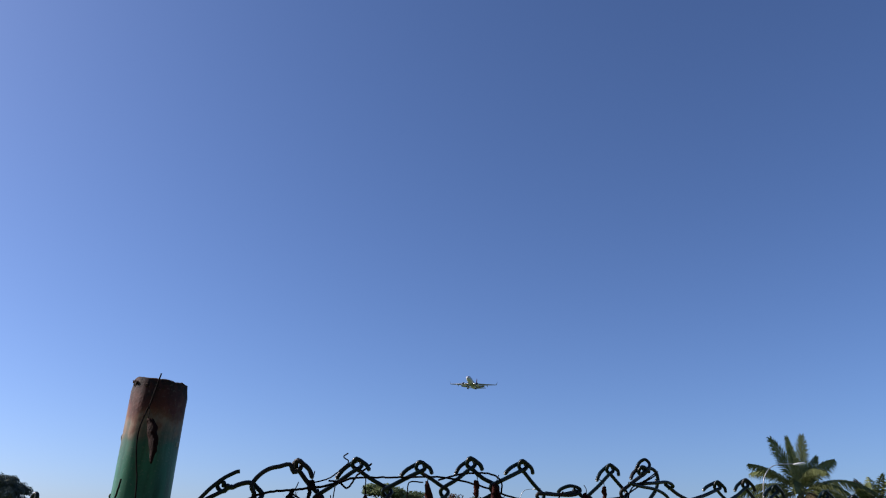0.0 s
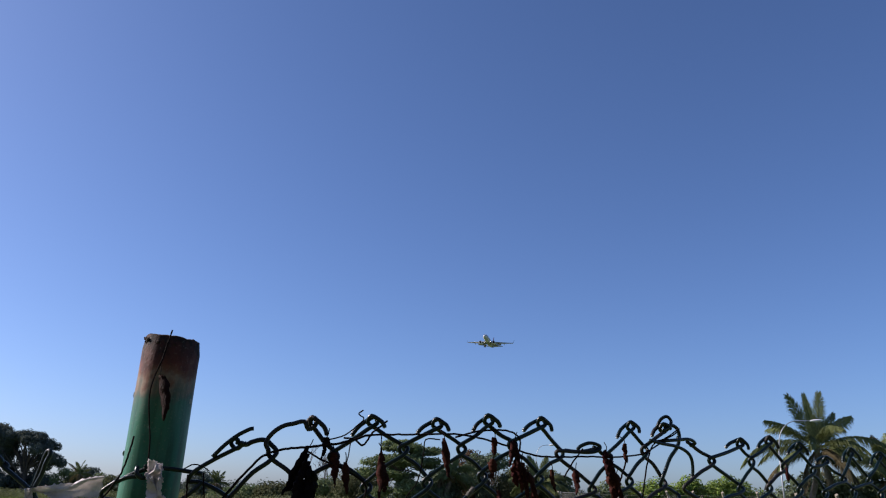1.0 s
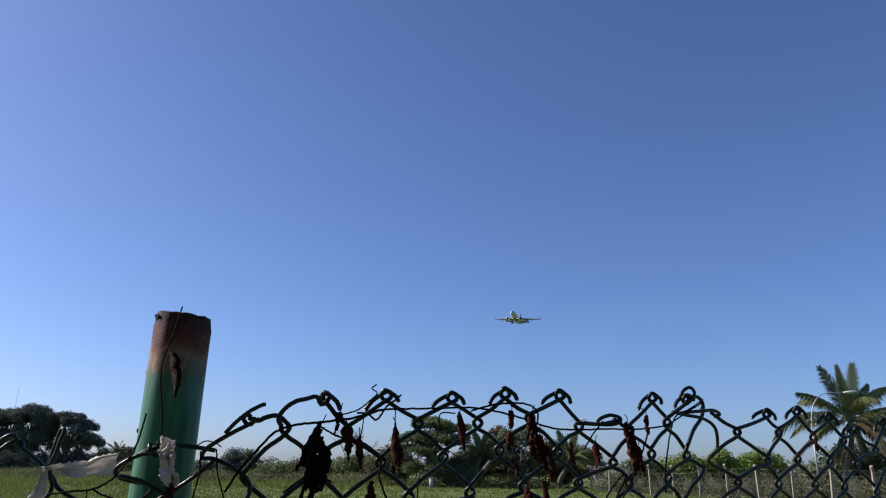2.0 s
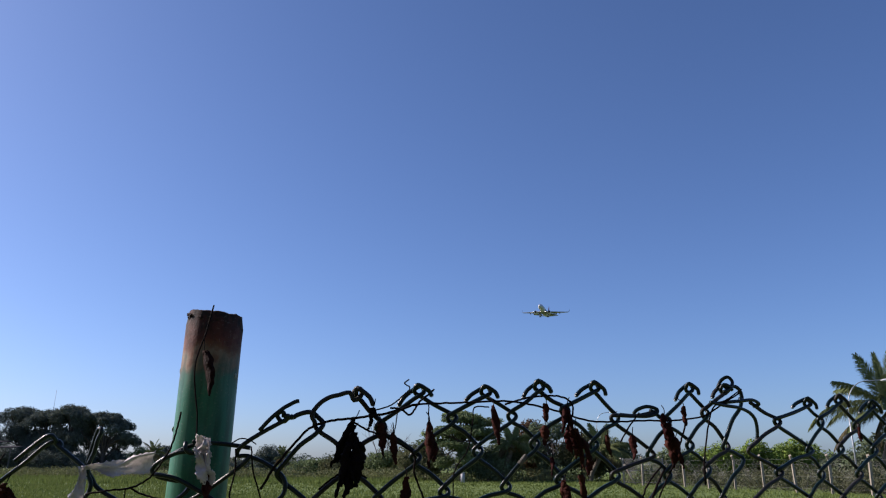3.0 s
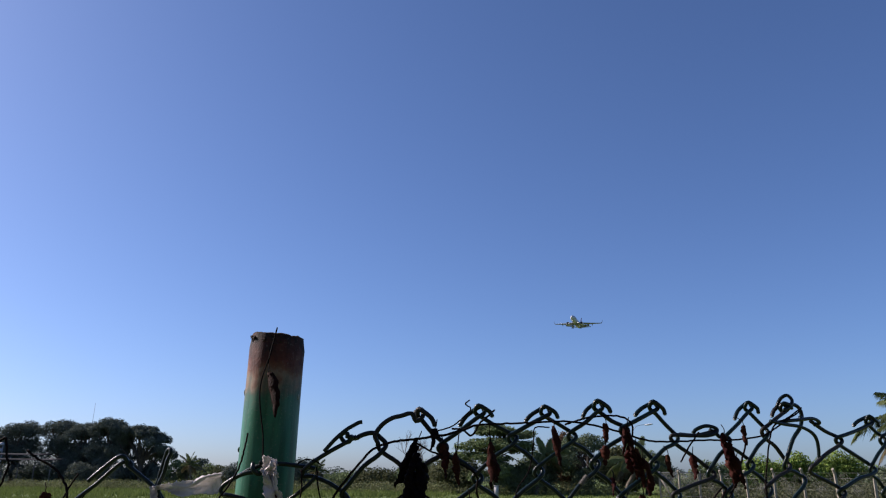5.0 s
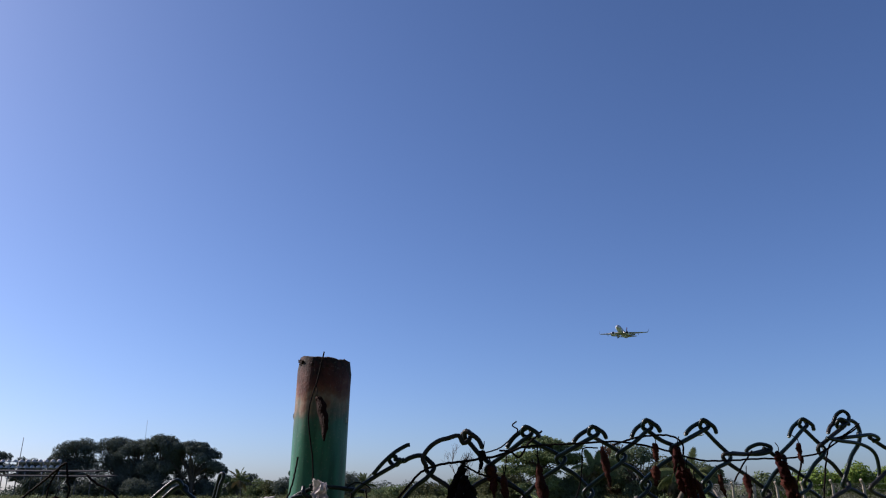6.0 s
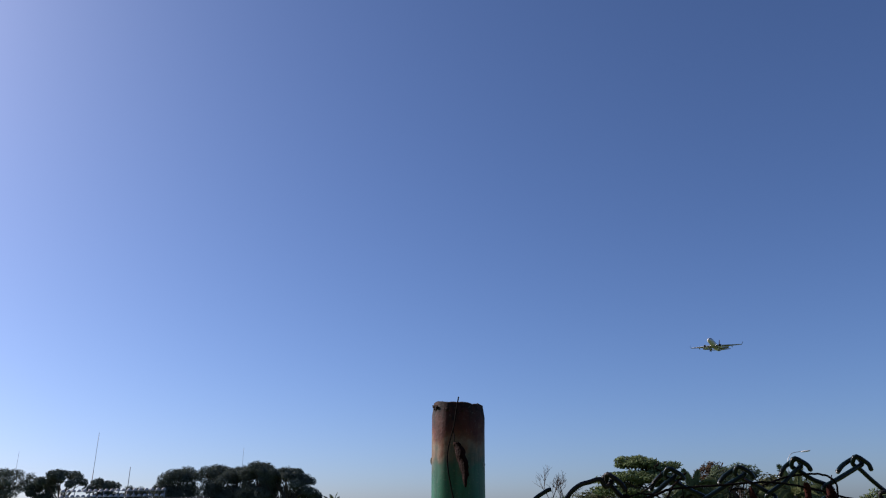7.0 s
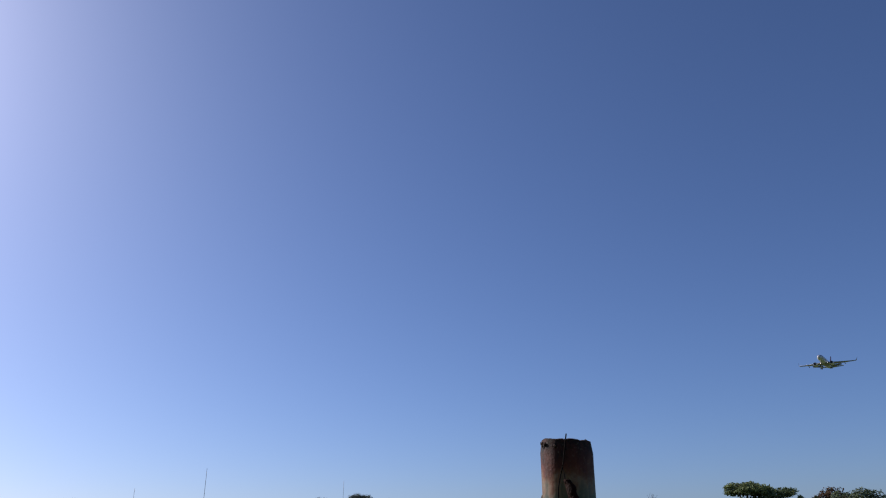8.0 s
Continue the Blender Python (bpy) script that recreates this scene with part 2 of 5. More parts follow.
# ---- ground ----
def ground_sheet():
    """One sheet of field that reaches the horizon, with gentle unevenness."""
    xs = [-3000, -900, -400] + list(range(-240, 121, 12)) + [400, 900, 3000]
    ys = [-3000, -600, -100, -20] + list(range(0, 241, 10)) + [500, 1200, 3500]
    verts = [(x, y, 0.12 * noise.noise((x * 0.03, y * 0.03, 0)) if 20 < y < 240 else 0.0) for y in ys for x in xs]
    w = len(xs)
    faces = [(j * w + i, j * w + i + 1, j * w + w + i + 1, j * w + w + i) for j in range(len(ys) - 1) for i in range(w - 1)]
    ob = link_mesh("ground", verts, faces, M_grass)
    return tagged(ob, "wide flat field of sunlit green grass", "ground", kind="structure")


ground = ground_sheet()


def field_grass():
    """Tufts of blades over the part of the field that comes into view."""
    rng = np.random.default_rng(5)
    verts, faces = [], []
    for _ in range(34000):
        y = 34 + 96 * rng.random() ** 1.5
        x = -y * 0.85 + rng.random() * y * 1.45
        if x > 10.0 + (61.2 - y) * 0.4525 and y < 64:
            continue
        h = 0.09 + 0.10 * rng.random()
        if x < -8 and y > 62:
            h *= 2.6
        for k in range(3):
            a = rng.random() * 6.28
            wx, wy = 0.06 * math.cos(a), 0.06 * math.sin(a)
            lx, ly = (rng.random() - 0.5) * h, (rng.random() - 0.5) * h
            px, py = x + (rng.random() - 0.5) * 0.4, y + (rng.random() - 0.5) * 0.4
            i = len(verts)
            verts += [(px - wx, py - wy, -0.05), (px + wx, py + wy, -0.05), (px + lx, py + ly, h)]
            faces.append((i, i + 1, i + 2))
    ob = link_mesh("grass", verts, faces, M_blade, smooth=False)
    return tagged(ob, "tufts of long green grass across the field", "grass", kind="stuff")


field_grass()
# added, never in view: blocks the sky behind the camera to darken near faces
M_blocker = material("sky_blocker_grey", (0.20, 0.19, 0.18), (0.14, 0.13, 0.12), 1.5, 0.9, 0.3)
back = thing("added_sky_blocker", (0, -2.6, 0), "added plain grey wall, unseen, that blocks skylight from behind the viewer", "wall", kind="structure")
part("blocker_panel", box_bm(24, 0.2, 4.4, (0, 0, 2.15)), M_blocker, back, smooth=False)


# ---- trees ----
def ripple(p, a):
    """A cheap smooth unevenness in -1..1 over places p."""
    x, y, z = p[:, 0], p[:, 1], p[:, 2]
    return (np.sin(x * 1.7 * a + 2.1 * np.sin(y * 1.3 * a)) + np.sin(y * 2.3 * a + 1.7 * np.sin(z * 1.9 * a + 1)) + np.sin(z * 2.9 * a + 1.3 * np.sin(x * 2.2 * a + 2))) / 3


def crown_data(blobs, count, size, seed, flat=0.5):
    """Leaf clumps scattered through overlapping uneven masses, thick near their outsides, with gaps."""
    rng = np.random.default_rng(seed)
    B = np.array(blobs)
    weights = (B[:, 3] * B[:, 4] * B[:, 5]) ** 0.7
    pick = rng.choice(len(B), int(count * 1.25), p=weights / weights.sum())
    d = rng.normal(size=(len(pick), 3))
    d /= np.linalg.norm(d, axis=1)[:, None]
    c0, rad = B[pick, :3], B[pick, 3:]
    r = 0.35 + 0.65 * rng.random(len(pick)) ** 0.5
    uneven = 1 + 0.22 * ripple(c0 * 3 + d * 2.2, 1.0) + 0.14 * ripple(c0 * 5 + d * 5, 1.3)
    c = c0 + d * (r * uneven)[:, None] * rad
    keep = ripple(c, 2.6 / max(0.5, rad.mean())) < 0.42 + 0.3 * rng.random(len(pick))
    c, d = c[keep][:count], d[keep][:count]
    n = len(c)
    nrm = d * (1 - flat) + np.array([0, 0, flat]) + rng.normal(size=(n, 3)) * 0.45
    nrm /= np.linalg.norm(nrm, axis=1)[:, None]
    u = np.cross(nrm, rng.normal(size=(n, 3)))
    u /= np.linalg.norm(u, axis=1)[:, None]
    v = np.cross(nrm, u)
    s = (size * (0.5 + 0.9 * rng.random(n)))[:, None]
    quad = np.stack([c - u * s, c - v * s * 0.45 + nrm * s * 0.12, c + u * s - nrm * s * 0.15, c + v * s * 0.45 + nrm * s * 0.12], 1).reshape(-1, 3)
    return quad.tolist(), np.arange(4 * n).reshape(-1, 4).tolist()


def tree(at, blobs, leaf, count, size, label, seed, trunk=0.3, flat=0.4, name="tree", group="", fork=0.35):
    """Tapered trunk with limbs to the leaf masses, and a crown of small leaf clumps. Masses are given from the base."""
    rng = random.Random(seed)
    top = max(b[2] for b in blobs)
    low = min(b[2] - b[5] for b in blobs)
    ob = thing(name, at, label, "tree", group)
    v, f = [], []
    split = max(0.3, min(top * fork, top * 0.9))
    lean = (rng.uniform(-0.3, 0.3), rng.uniform(-0.3, 0.3))
    tube_data(glide([(0, 0, -0.2), (lean[0] * 0.4, lean[1] * 0.4, split * 0.5), (lean[0], lean[1], split)], 4),
              lambda u: trunk * (1.25 - 0.5 * u), 8, v, f)
    for b in blobs:
        for _ in range(3 if len(blobs) < 16 else 1):
            e = Vector((b[0] + rng.uniform(-.5, .5) * b[3], b[1] + rng.uniform(-.5, .5) * b[4], b[2] + rng.uniform(-.2, .5) * b[5]))
            s = Vector((lean[0], lean[1], split)) * rng.uniform(0.55, 1.0)
            mid = s.lerp(e, 0.5) + Vector((rng.uniform(-.1, .1), rng.uniform(-.1, .1), 0.08)) * (e - s).length
            tube_data(glide([s, mid, e], 4), lambda u: trunk * (0.5 - 0.42 * u), 6, v, f)
    link_mesh("trunk", v, f, M_bark, ob)
    cv, cf = crown_data(blobs, count, size, seed, flat)
    link_mesh("crown", cv, cf, leaf, ob, smooth=False)
    return ob


def masses(rng, n, half, low, high, r, flat=0.6, deep=None):
    """n overlapping masses spread over a crown: half its width, between two heights."""
    out = []
    for i in range(n):
        u = -1 + 2 * (i + 0.5) / n + rng.uniform(-.12, .12)
        arch = 1 - 0.42 * u * u
        z = low + (high - low) * arch * rng.uniform(0.9, 1.03)
        q = r * rng.uniform(0.75, 1.2)
        out.append((u * half, rng.uniform(-1, 1) * (deep or half * 0.5), z - q * flat, q, q, q * flat))
        out.append((u * half * 0.8 + rng.uniform(-1, 1), rng.uniform(-1, 1) * (deep or half * 0.5), low + (z - low) * rng.uniform(0.15, 0.6), q * 0.9, q, q * flat))
    return out


def far_woods():
    """A low unbroken strip of woods along the horizon."""
    r = random.Random(77)
    blobs = []
    for k in range(150):
        x = -330 + k * 3.4 + r.uniform(-1.5, 1.5)
        h = 3.2 + 2.0 * noise.noise((x * 0.05, 0, 4)) + r.uniform(0, 1.2)
        blobs.append((x, 205 + r.uniform(-8, 8), h * 0.45, 3.2, 3.0, h * 0.6))
    v, f = crown_data(blobs, 42000, 0.36, 77, 0.4)
    ob = link_mesh("far_woods", v, f, M_hazed_leaf, smooth=False)
    return tagged(ob, "low dark woods along the horizon", "woods", kind="stuff")


far_woods()
M_weed = material("dry_weeds", (0.105, 0.110, 0.052), (0.060, 0.066, 0.032), 0.3, 0.85, 0.0, island=0.35, translucent=0.3)


def weeds():
    """Low scrub between the far fence and the bushes."""
    r = random.Random(8)
    blobs = []
    for _ in range(190):
        y = 30 + 33 * r.random()
        x = 9.5 + (61.2 - y) * 0.4525 + 1.7 + (4 + 0.30 * max(0.0, y - 30)) * r.random()
        h = r.uniform(0.9, 1.6)
        blobs.append((x, y, h * 0.45, 1.3, 1.3, h * 0.6))
    v, f = crown_data(blobs, 42000, 0.085, 8, 0.2)
    ob = link_mesh("scrub", v, f, M_weed, smooth=False)
    return tagged(ob, "dull brown-green scrub behind the far fence", "scrub", kind="stuff")


weeds()
M_tall = material("tall_grass", (0.160, 0.170, 0.066), (0.100, 0.112, 0.046), 0.2, 0.85, 0.0, island=0.3, translucent=0.3)


def tall_grass():
    """A band of tall grass and scrub at the far edge of the field."""
    r = random.Random(18)
    blobs = []
    for _ in range(330):
        u = r.random()
        x = -125 + 136 * u + r.uniform(-3, 3)
        y = 128 - 54 * u ** 0.8 + r.uniform(-4, 4)
        h = r.uniform(0.7, 1.5)
        blobs.append((x, y, h * 0.4, 2.0, 2.0, h * 0.6))
    v, f = crown_data(blobs, 60000, 0.11, 18, 0.15)
    ob = link_mesh("tall_grass", v, f, M_tall, smooth=False)
    return tagged(ob, "band of tall olive grass at the field's far edge", "grass", kind="stuff")


tall_grass()


BIG = "tall broad dark green tree with a spreading crown"


def canopy(rng, half, top, fall, n, r, low=None, shift=0.0):
    """Round lobes over a domed crown, highest at shift; with low, more lobes fill the crown down to that height."""
    out = []
    for i in range(n):
        u = -1 + 2 * (i + 0.5) / n + rng.uniform(-.08, .08)
        for v in (rng.uniform(-1, -0.35), rng.uniform(-.35, .35), rng.uniform(0.35, 1)):
            q = r * rng.uniform(0.7, 1.2)
            z = top - fall * (abs(u - shift) ** 2.0 + 0.25 * v * v) * rng.uniform(0.85, 1.15) - rng.uniform(0, 0.7)
            out.append((u * (half - q * 0.5), v * half * 0.6, z - q * 0.75, q, q, q * 0.75))
            if low is not None:
                out.append((u * half * 0.85, v * half * 0.5, low + (z - low) * rng.uniform(0.1, 0.65), q * 1.1, q * 1.1, q))
    return out


for k, (x, y, half, high, fall, n, r, low, shift, count) in enumerate((
        (-109.6, 150, 5.0, 13.5, 3.0, 5, 1.7, 3.2, 0.25, 30000), (-99.7, 152, 5.4, 13.6, 1.6, 6, 1.7, 2.8, -0.2, 32000),
        (-93.0, 150, 4.6, 13.0, 1.2, 6, 1.6, 2.6, 0.1, 30000), (-87.3, 148, 3.9, 14.0, 2.2, 5, 1.6, 3.2, -0.1, 28000),
        (-80.6, 149, 6.4, 12.6, 3.6, 8, 1.5, None, -0.15, 27000), (-117, 153, 3.2, 9.6, 1.8, 4, 1.3, 3.0, 0.3, 11000))):
    tree((x, y, 0), canopy(random.Random(40 + k), half, high, fall, n, r, low, shift), M_hazed_leaf, count, 0.17,
         BIG, 40 + k, 0.42, group="big trees across the field", fork=0.45)
# loose smaller growth seen under the open crown
for k, (x, half, high, low) in enumerate(((-84.5, 3.2, 9.0, 4.5), (-79.5, 3.0, 8.2, 4.8))):
    tree((x, 152, 0), canopy(random.Random(53 + k), half, high, 1.5, 4, 0.85, low), M_hazed_leaf, 5200, 0.16,
         "slender dark tree with thin foliage under the tall trees", 53 + k, 0.16, group="big trees across the field", fork=0.6)
# denser low growth under the big trees
for k, (x, y, half, high) in enumerate(((-112, 146, 7, 5.0), (-98, 147, 7, 5.2), (-88, 146, 5, 5.6), (-81, 151, 5, 5.0))):
    tree((x, y, 0), masses(random.Random(60 + k), 5, half, 1.0, high, 2.0, 0.8), M_hazed_leaf, 9000, 0.22,
         "dense dark undergrowth below the tall trees", 60 + k, 0.2, name="shrub")
for k, (x, y, half, high, fall, n, r, low) in enumerate((
        (-162.4, 152, 8.6, 15.2, 2.6, 7, 1.5, 7.0), (-142, 150, 6.0, 14.0, 2.4, 6, 1.25, None), (-131, 151, 3.8, 11.6, 1.6, 4, 1.2, 5.0), (-179.5, 152, 8.2, 17.2, 2.8, 7, 1.6, 7.0),
        (-195, 152, 7.0, 17.2, 2.4, 6, 1.6, 7.0), (-151, 153, 3.6, 12.2, 1.8, 4, 1.1, 6.0), (-209, 156, 6.0, 16.8, 2.2, 5, 1.6, 7.0), (-123.5, 154, 4.0, 9.8, 1.8, 4, 1.2, 4.0))):
    tree((x, y, 0), canopy(random.Random(80 + k), half, high, fall, n, r, low), M_hazed_leaf, 14000, 0.18,
         "distant dark tree with an open spreading crown", 80 + k, 0.35, group="distant trees", fork=0.5)
# the lower tree line in the middle distance
for k in range(13):
    r = random.Random(120 + k)
    x = -71 + k * 3.6
    y = 146 - k * 2.6
    h = (5.4, 4.6, 5.3, 4.2, 3.8, 4.6, 3.0, 2.5, 2.6, 2.5, 2.3, 2.2, 2.4)[k]
    tree((x, y, 0), masses(r, 4, 2.6, 0.6, h, 1.3, 0.75), (M_mid_leaf, M_olive_leaf, M_hazed_leaf)[k % 3], 2600, 0.22,
         "small bushy green tree at the far edge of the field", 120 + k, 0.14, name="small_tree", group="tree line")
tree((-33.3, 108, 0), masses(random.Random(141), 5, 1.7, 0.8, 4.6, 1.3, 0.8), M_hazed_leaf, 5000, 0.15, "round dark green tree at the field's edge", 141, 0.2)
for k, (x, y, h, half) in enumerate(((-24, 96, 2.3, 3.0), (-19, 93, 2.8, 2.8), (-14, 90, 3.5, 2.8), (-9.8, 86, 4.0, 2.4), (-27, 100, 2.0, 2.5))):
    tree((x, y, 0), masses(random.Random(150 + k), 5, half, 0.5, h, 1.3, 0.8), (M_mid_leaf, M_olive_leaf)[k % 2], 5000, 0.16,
         "leafy green bush in front of the tree line", 150 + k, 0.12, name="bush", group="bushes")


def layered_tree():
    """Flat tiers of leaves on level limbs, with air between the tiers."""
    rng = random.Random(7)
    blobs = []
    for z, r, ox, n in ((6.2, 2.3, 0.2, 6), (5.75, 3.3, 0.9, 6), (4.75, 3.3, -1.1, 6), (4.35, 2.8, 1.9, 5), (3.4, 3.4, -0.5, 6), (2.5, 3.0, 1.0, 5), (1.7, 2.6, -0.8, 5)):
        for i in range(n):
            a = i * 6.283 / n + rng.uniform(-.5, .5) + z
            d = r * rng.uniform(0.3, 0.8)
            q = r * rng.uniform(0.28, 0.44)
            blobs.append((ox + math.cos(a) * d, math.sin(a) * d, z + rng.uniform(-.35, .3), q, q, rng.uniform(0.30, 0.55)))
    return tree((-3.9, 74, 0), blobs, M_mid_leaf, 15000, 0.17, "tropical tree with flat layered tiers of green leaves", 7, 0.18, 0.75, fork=0.8)


layered_tree()
for k, (x, y, h, half, leaf, lab) in enumerate((
        (0.8, 78, 4.3, 2.4, M_deep_leaf, "dense dark green tree beside the layered tree"),
        (5.0, 78, 6.0, 3.0, M_deep_leaf, "dense dark green tree with russet foliage behind"),
        (3.2, 82, 6.2, 2.2, M_russet_leaf, "tree with thin russet foliage above the dark trees"),
        (8.6, 77, 5.0, 2.4, M_olive_leaf, "olive green tree in the dark clump"),
        (-1.4, 74, 2.9, 2.2, M_deep_leaf, "low dark tree below the layered tree"),
        (10.8, 78, 4.4, 2.2, M_deep_leaf, "dark bushy tree near the grey gate"),
        (-8.0, 80, 3.9, 2.2, M_olive_leaf, "olive green bush beside the layered tree"))):
    tree((x, y, 0), masses(random.Random(170 + k), 5, half, 0.5, h, 1.25, 0.75), leaf, 7000, 0.15, lab, 170 + k, 0.16)


def bare_tree():
    """A leafless tree: branches that fork again and again into fine twigs."""
    rng = random.Random(11)
    ob = thing("bare_tree", (-14.2, 91, 0), "leafless grey tree with fine forking twigs", "tree")
    v, f = [], []

    def grow(start, way, length, r, depth):
        end = start + way * length
        mid = start.lerp(end, 0.5) + Vector((rng.uniform(-1, 1), rng.uniform(-1, 1), 0)) * length * 0.07
        tube_data(glide([start, mid, end], 2), lambda u: r * (1 - 0.35 * u), 5, v, f)
        if depth:
            for _ in range(3 if depth > 1 else 4):
                w = (way + Vector((rng.uniform(-.7, .7), rng.uniform(-.7, .7), rng.uniform(-.1, .5)))).normalized()
                grow(end if rng.random() < .6 else mid, w, length * rng.uniform(.55, .8), r * 0.6, depth - 1)

    for dx in (-0.5, 0.6):
        grow(Vector((dx, 0, -0.1)), Vector((dx * 0.16, 0, 1)).normalized(), 2.75, 0.10, 4)
    link_mesh("crown", v, f, M_bark, ob, "bare forking twigs")
    return ob


bare_tree()


def hedge():
    for k in range(9):
        x = 14.6 + k * 3.4
        r = random.Random(200 + k)
        h = (3.1, 3.4, 3.7, 3.7, 2.5, 2.2, 2.2, 2.4, 2.6)[k]
        tree((x, 66 - max(0, k - 3) * 0.4, 0), masses(r, 6, 2.6, 0.3, h, 1.0, 0.85, 1.0), M_light_leaf if k else M_mid_leaf, 8000, 0.12,
             "bright green leafy bush behind the concrete-post fence", 200 + k, 0.08, name="bush", group="bushes behind the far fence")


hedge()


for k, (x, y, h) in enumerate(((27.8, 63, 2.3), (31.0, 63, 4.4), (34.5, 62, 4.2), (38.5, 62, 4.6), (43, 62, 4.2))):
    tree((x, y, 0), masses(random.Random(230 + k), 5, 2.4, 0.4, h, 1.2, 0.85, 1.2), M_deep_leaf, 6500, 0.15,
         "dense dark green bush below the coconut palm", 230 + k, 0.1, name="bush", group="bushes below the palms")


def palm(at, crown_z, length, count, label, seed, size=1.0):
    """Ringed trunk, arching ribs, and leaflets along both sides of every rib."""
    rng = random.Random(seed)
    ob = thing("palm_tree", at, label, "palm tree", "palms")
    v, f = [], []
    line = glide([(0.5, 0, -0.2), (0.25, 0, crown_z * 0.5), (0, 0, crown_z)], 12)
    tube_data(line, lambda u: (0.20 - 0.06 * u) * size * (1 + 0.06 * math.sin(u * 170)), 10, v, f)
    link_mesh("trunk", v, f, M_palmbark, ob)
    for k in range(count):
        u = k / count
        az = k * 2.399 + rng.uniform(-.5, .5)
        rise = 1.52 - 2.05 * u ** 1.3 + rng.uniform(-.12, .12)
        ln = length * rng.uniform(0.8, 1.05)
        out = Vector((math.cos(az), math.sin(az), 0))
        pts, p, pitch = [], Vector((0, 0, crown_z)), rise
        for s in range(9):
            pts.append(p.copy())
            p = p + (out * math.cos(pitch) + Vector((0, 0, math.sin(pitch)))) * ln / 8
            pitch -= 0.04 + 0.15 * s / 8 + 0.10 * max(0, 1 - abs(rise))
        line = glide(pts, 4)
        v, f = [], []
        tube_data(line, lambda q: 0.045 * size * (1 - 0.85 * q), 5, v, f)
        side = out.cross(Vector((0, 0, 1)))
        n = len(line)
        for i in range(4, n):
            q = i / (n - 1)
            d = (line[i] - line[i - 1]).normalized()
            w = ln * 0.235 * math.sin(math.pi * min(1, 0.12 + 0.86 * q)) ** 0.6
            for sgn in (-1, 1):
                for h in range(3):
                    base = line[i - 1].lerp(line[i], h / 3)
                    tip = base + side * sgn * w * rng.uniform(.65, 1) + d * w * 0.75 + Vector((0, 0, -w * rng.uniform(0.35, 1.05)))
                    mid = base.lerp(tip, 0.5) + Vector((0, 0, 0.06 * w))
                    t = d * 0.026 * size
                    j = len(v)
                    v += [base - t, base + t, mid + t * 1.3, tip, mid - t * 1.3]
                    f.append((j, j + 1, j + 2, j + 3, j + 4))
        link_mesh("frond", v, f, M_palm_dry if (k >= count - 3 or rng.random() < 0.12) else M_palm, ob, smooth=False)
    for k in range(9):
        a = k * 0.7
        c = Vector((math.cos(a) * 0.32, math.sin(a) * 0.32, crown_z - 0.35 - 0.12 * (k % 3)))
        tube("coconut", [c + Vector((0, 0, -0.16)), c + Vector((0, 0, -0.1)), c, c + Vector((0, 0, 0.1)), c + Vector((0, 0, 0.15))],
             lambda q: 0.03 + 0.10 * math.sin(math.pi * q), M_palm_dry, ob, 7)
    return ob


def leaning_palm(at, crown_z, fronds, label, seed):
    """Coconut palm whose fronds are given one by one: heading, rise, bend (degrees), length, dry or not."""
    rng = random.Random(seed)
    ob = thing("palm_tree", at, label, "palm tree", "palms")
    line = glide([(-1.1, 0.3, -0.2), (-0.9, 0.2, crown_z * 0.3), (-0.25, 0, crown_z * 0.7), (0, 0, crown_z)], 14)
    tube("trunk", line, lambda u: (0.24 - 0.06 * u) * (1 + 0.05 * math.sin(u * 190)), M_palmbark, ob, 12)
    up = Vector((0, 0, 1))
    for az, rise, bend, ln, dry in fronds:
        out = Vector((math.cos(radians(az)), math.sin(radians(az)), 0))
        p = Vector((0, 0, crown_z)) + out * 0.10 + up * rng.uniform(-.15, .15)
        pts, steps = [], 10
        for i in range(steps + 1):
            pts.append(p.copy())
            pitch = radians(rise - bend * ((i + 0.5) / steps) ** 1.2)
            p = p + (out * math.cos(pitch) + up * math.sin(pitch)) * ln / steps
        line = glide(pts, 5)
        v, f = [], []
        tube_data(line, lambda q: 0.05 * (1 - 0.85 * q), 5, v, f)
        roll = radians(rng.uniform(55, 100) if rise > 58 else rng.uniform(-45, 45))
        n = len(line)
        for i in range(7, n):
            q = i / (n - 1)
            d = (line[i] - line[i - 1]).normalized()
            flat = out.cross(up)
            side = flat * math.cos(roll) + d.cross(flat) * math.sin(roll)
            w = (0.36 + 0.19 * ln) * math.sin(math.pi * min(1, 0.16 + 0.78 * q)) ** 0.7
            for sgn in (-1, 1):
                for h in range(5):
                    base = line[i - 1].lerp(line[i], h / 5)
                    fwd = 0.75 + 0.7 * q
                    way = (side * sgn * rng.uniform(.55, .9) + d * fwd).normalized()
                    wl = w * rng.uniform(0.65, 1.15)
                    mid = base + way * wl * 0.5
                    tip = base + way * wl * 0.92 - up * wl * rng.uniform(0.40, 0.95) * (1.0 - 0.75 * abs(d.z))
                    t = d * 0.025
                    j = len(v)
                    v += [base - t * 0.6, base + t * 0.6, mid + t, tip, mid - t]
                    f.append((j, j + 1, j + 2, j + 3, j + 4))
        link_mesh("frond", v, f, M_palm_dry if dry else M_palm, ob, smooth=False)
    for k in range(9):
        a = k * 0.7
        c = Vector((math.cos(a) * 0.32, math.sin(a) * 0.32, crown_z - 0.35 - 0.12 * (k % 3)))
        tube("coconut", [c + Vector((0, 0, -0.16)), c + Vector((0, 0, -0.1)), c, c + Vector((0, 0, 0.1)), c + Vector((0, 0, 0.15))],
             lambda q: 0.03 + 0.10 * math.sin(math.pi * q), M_palm_dry, ob, 7)
    return ob


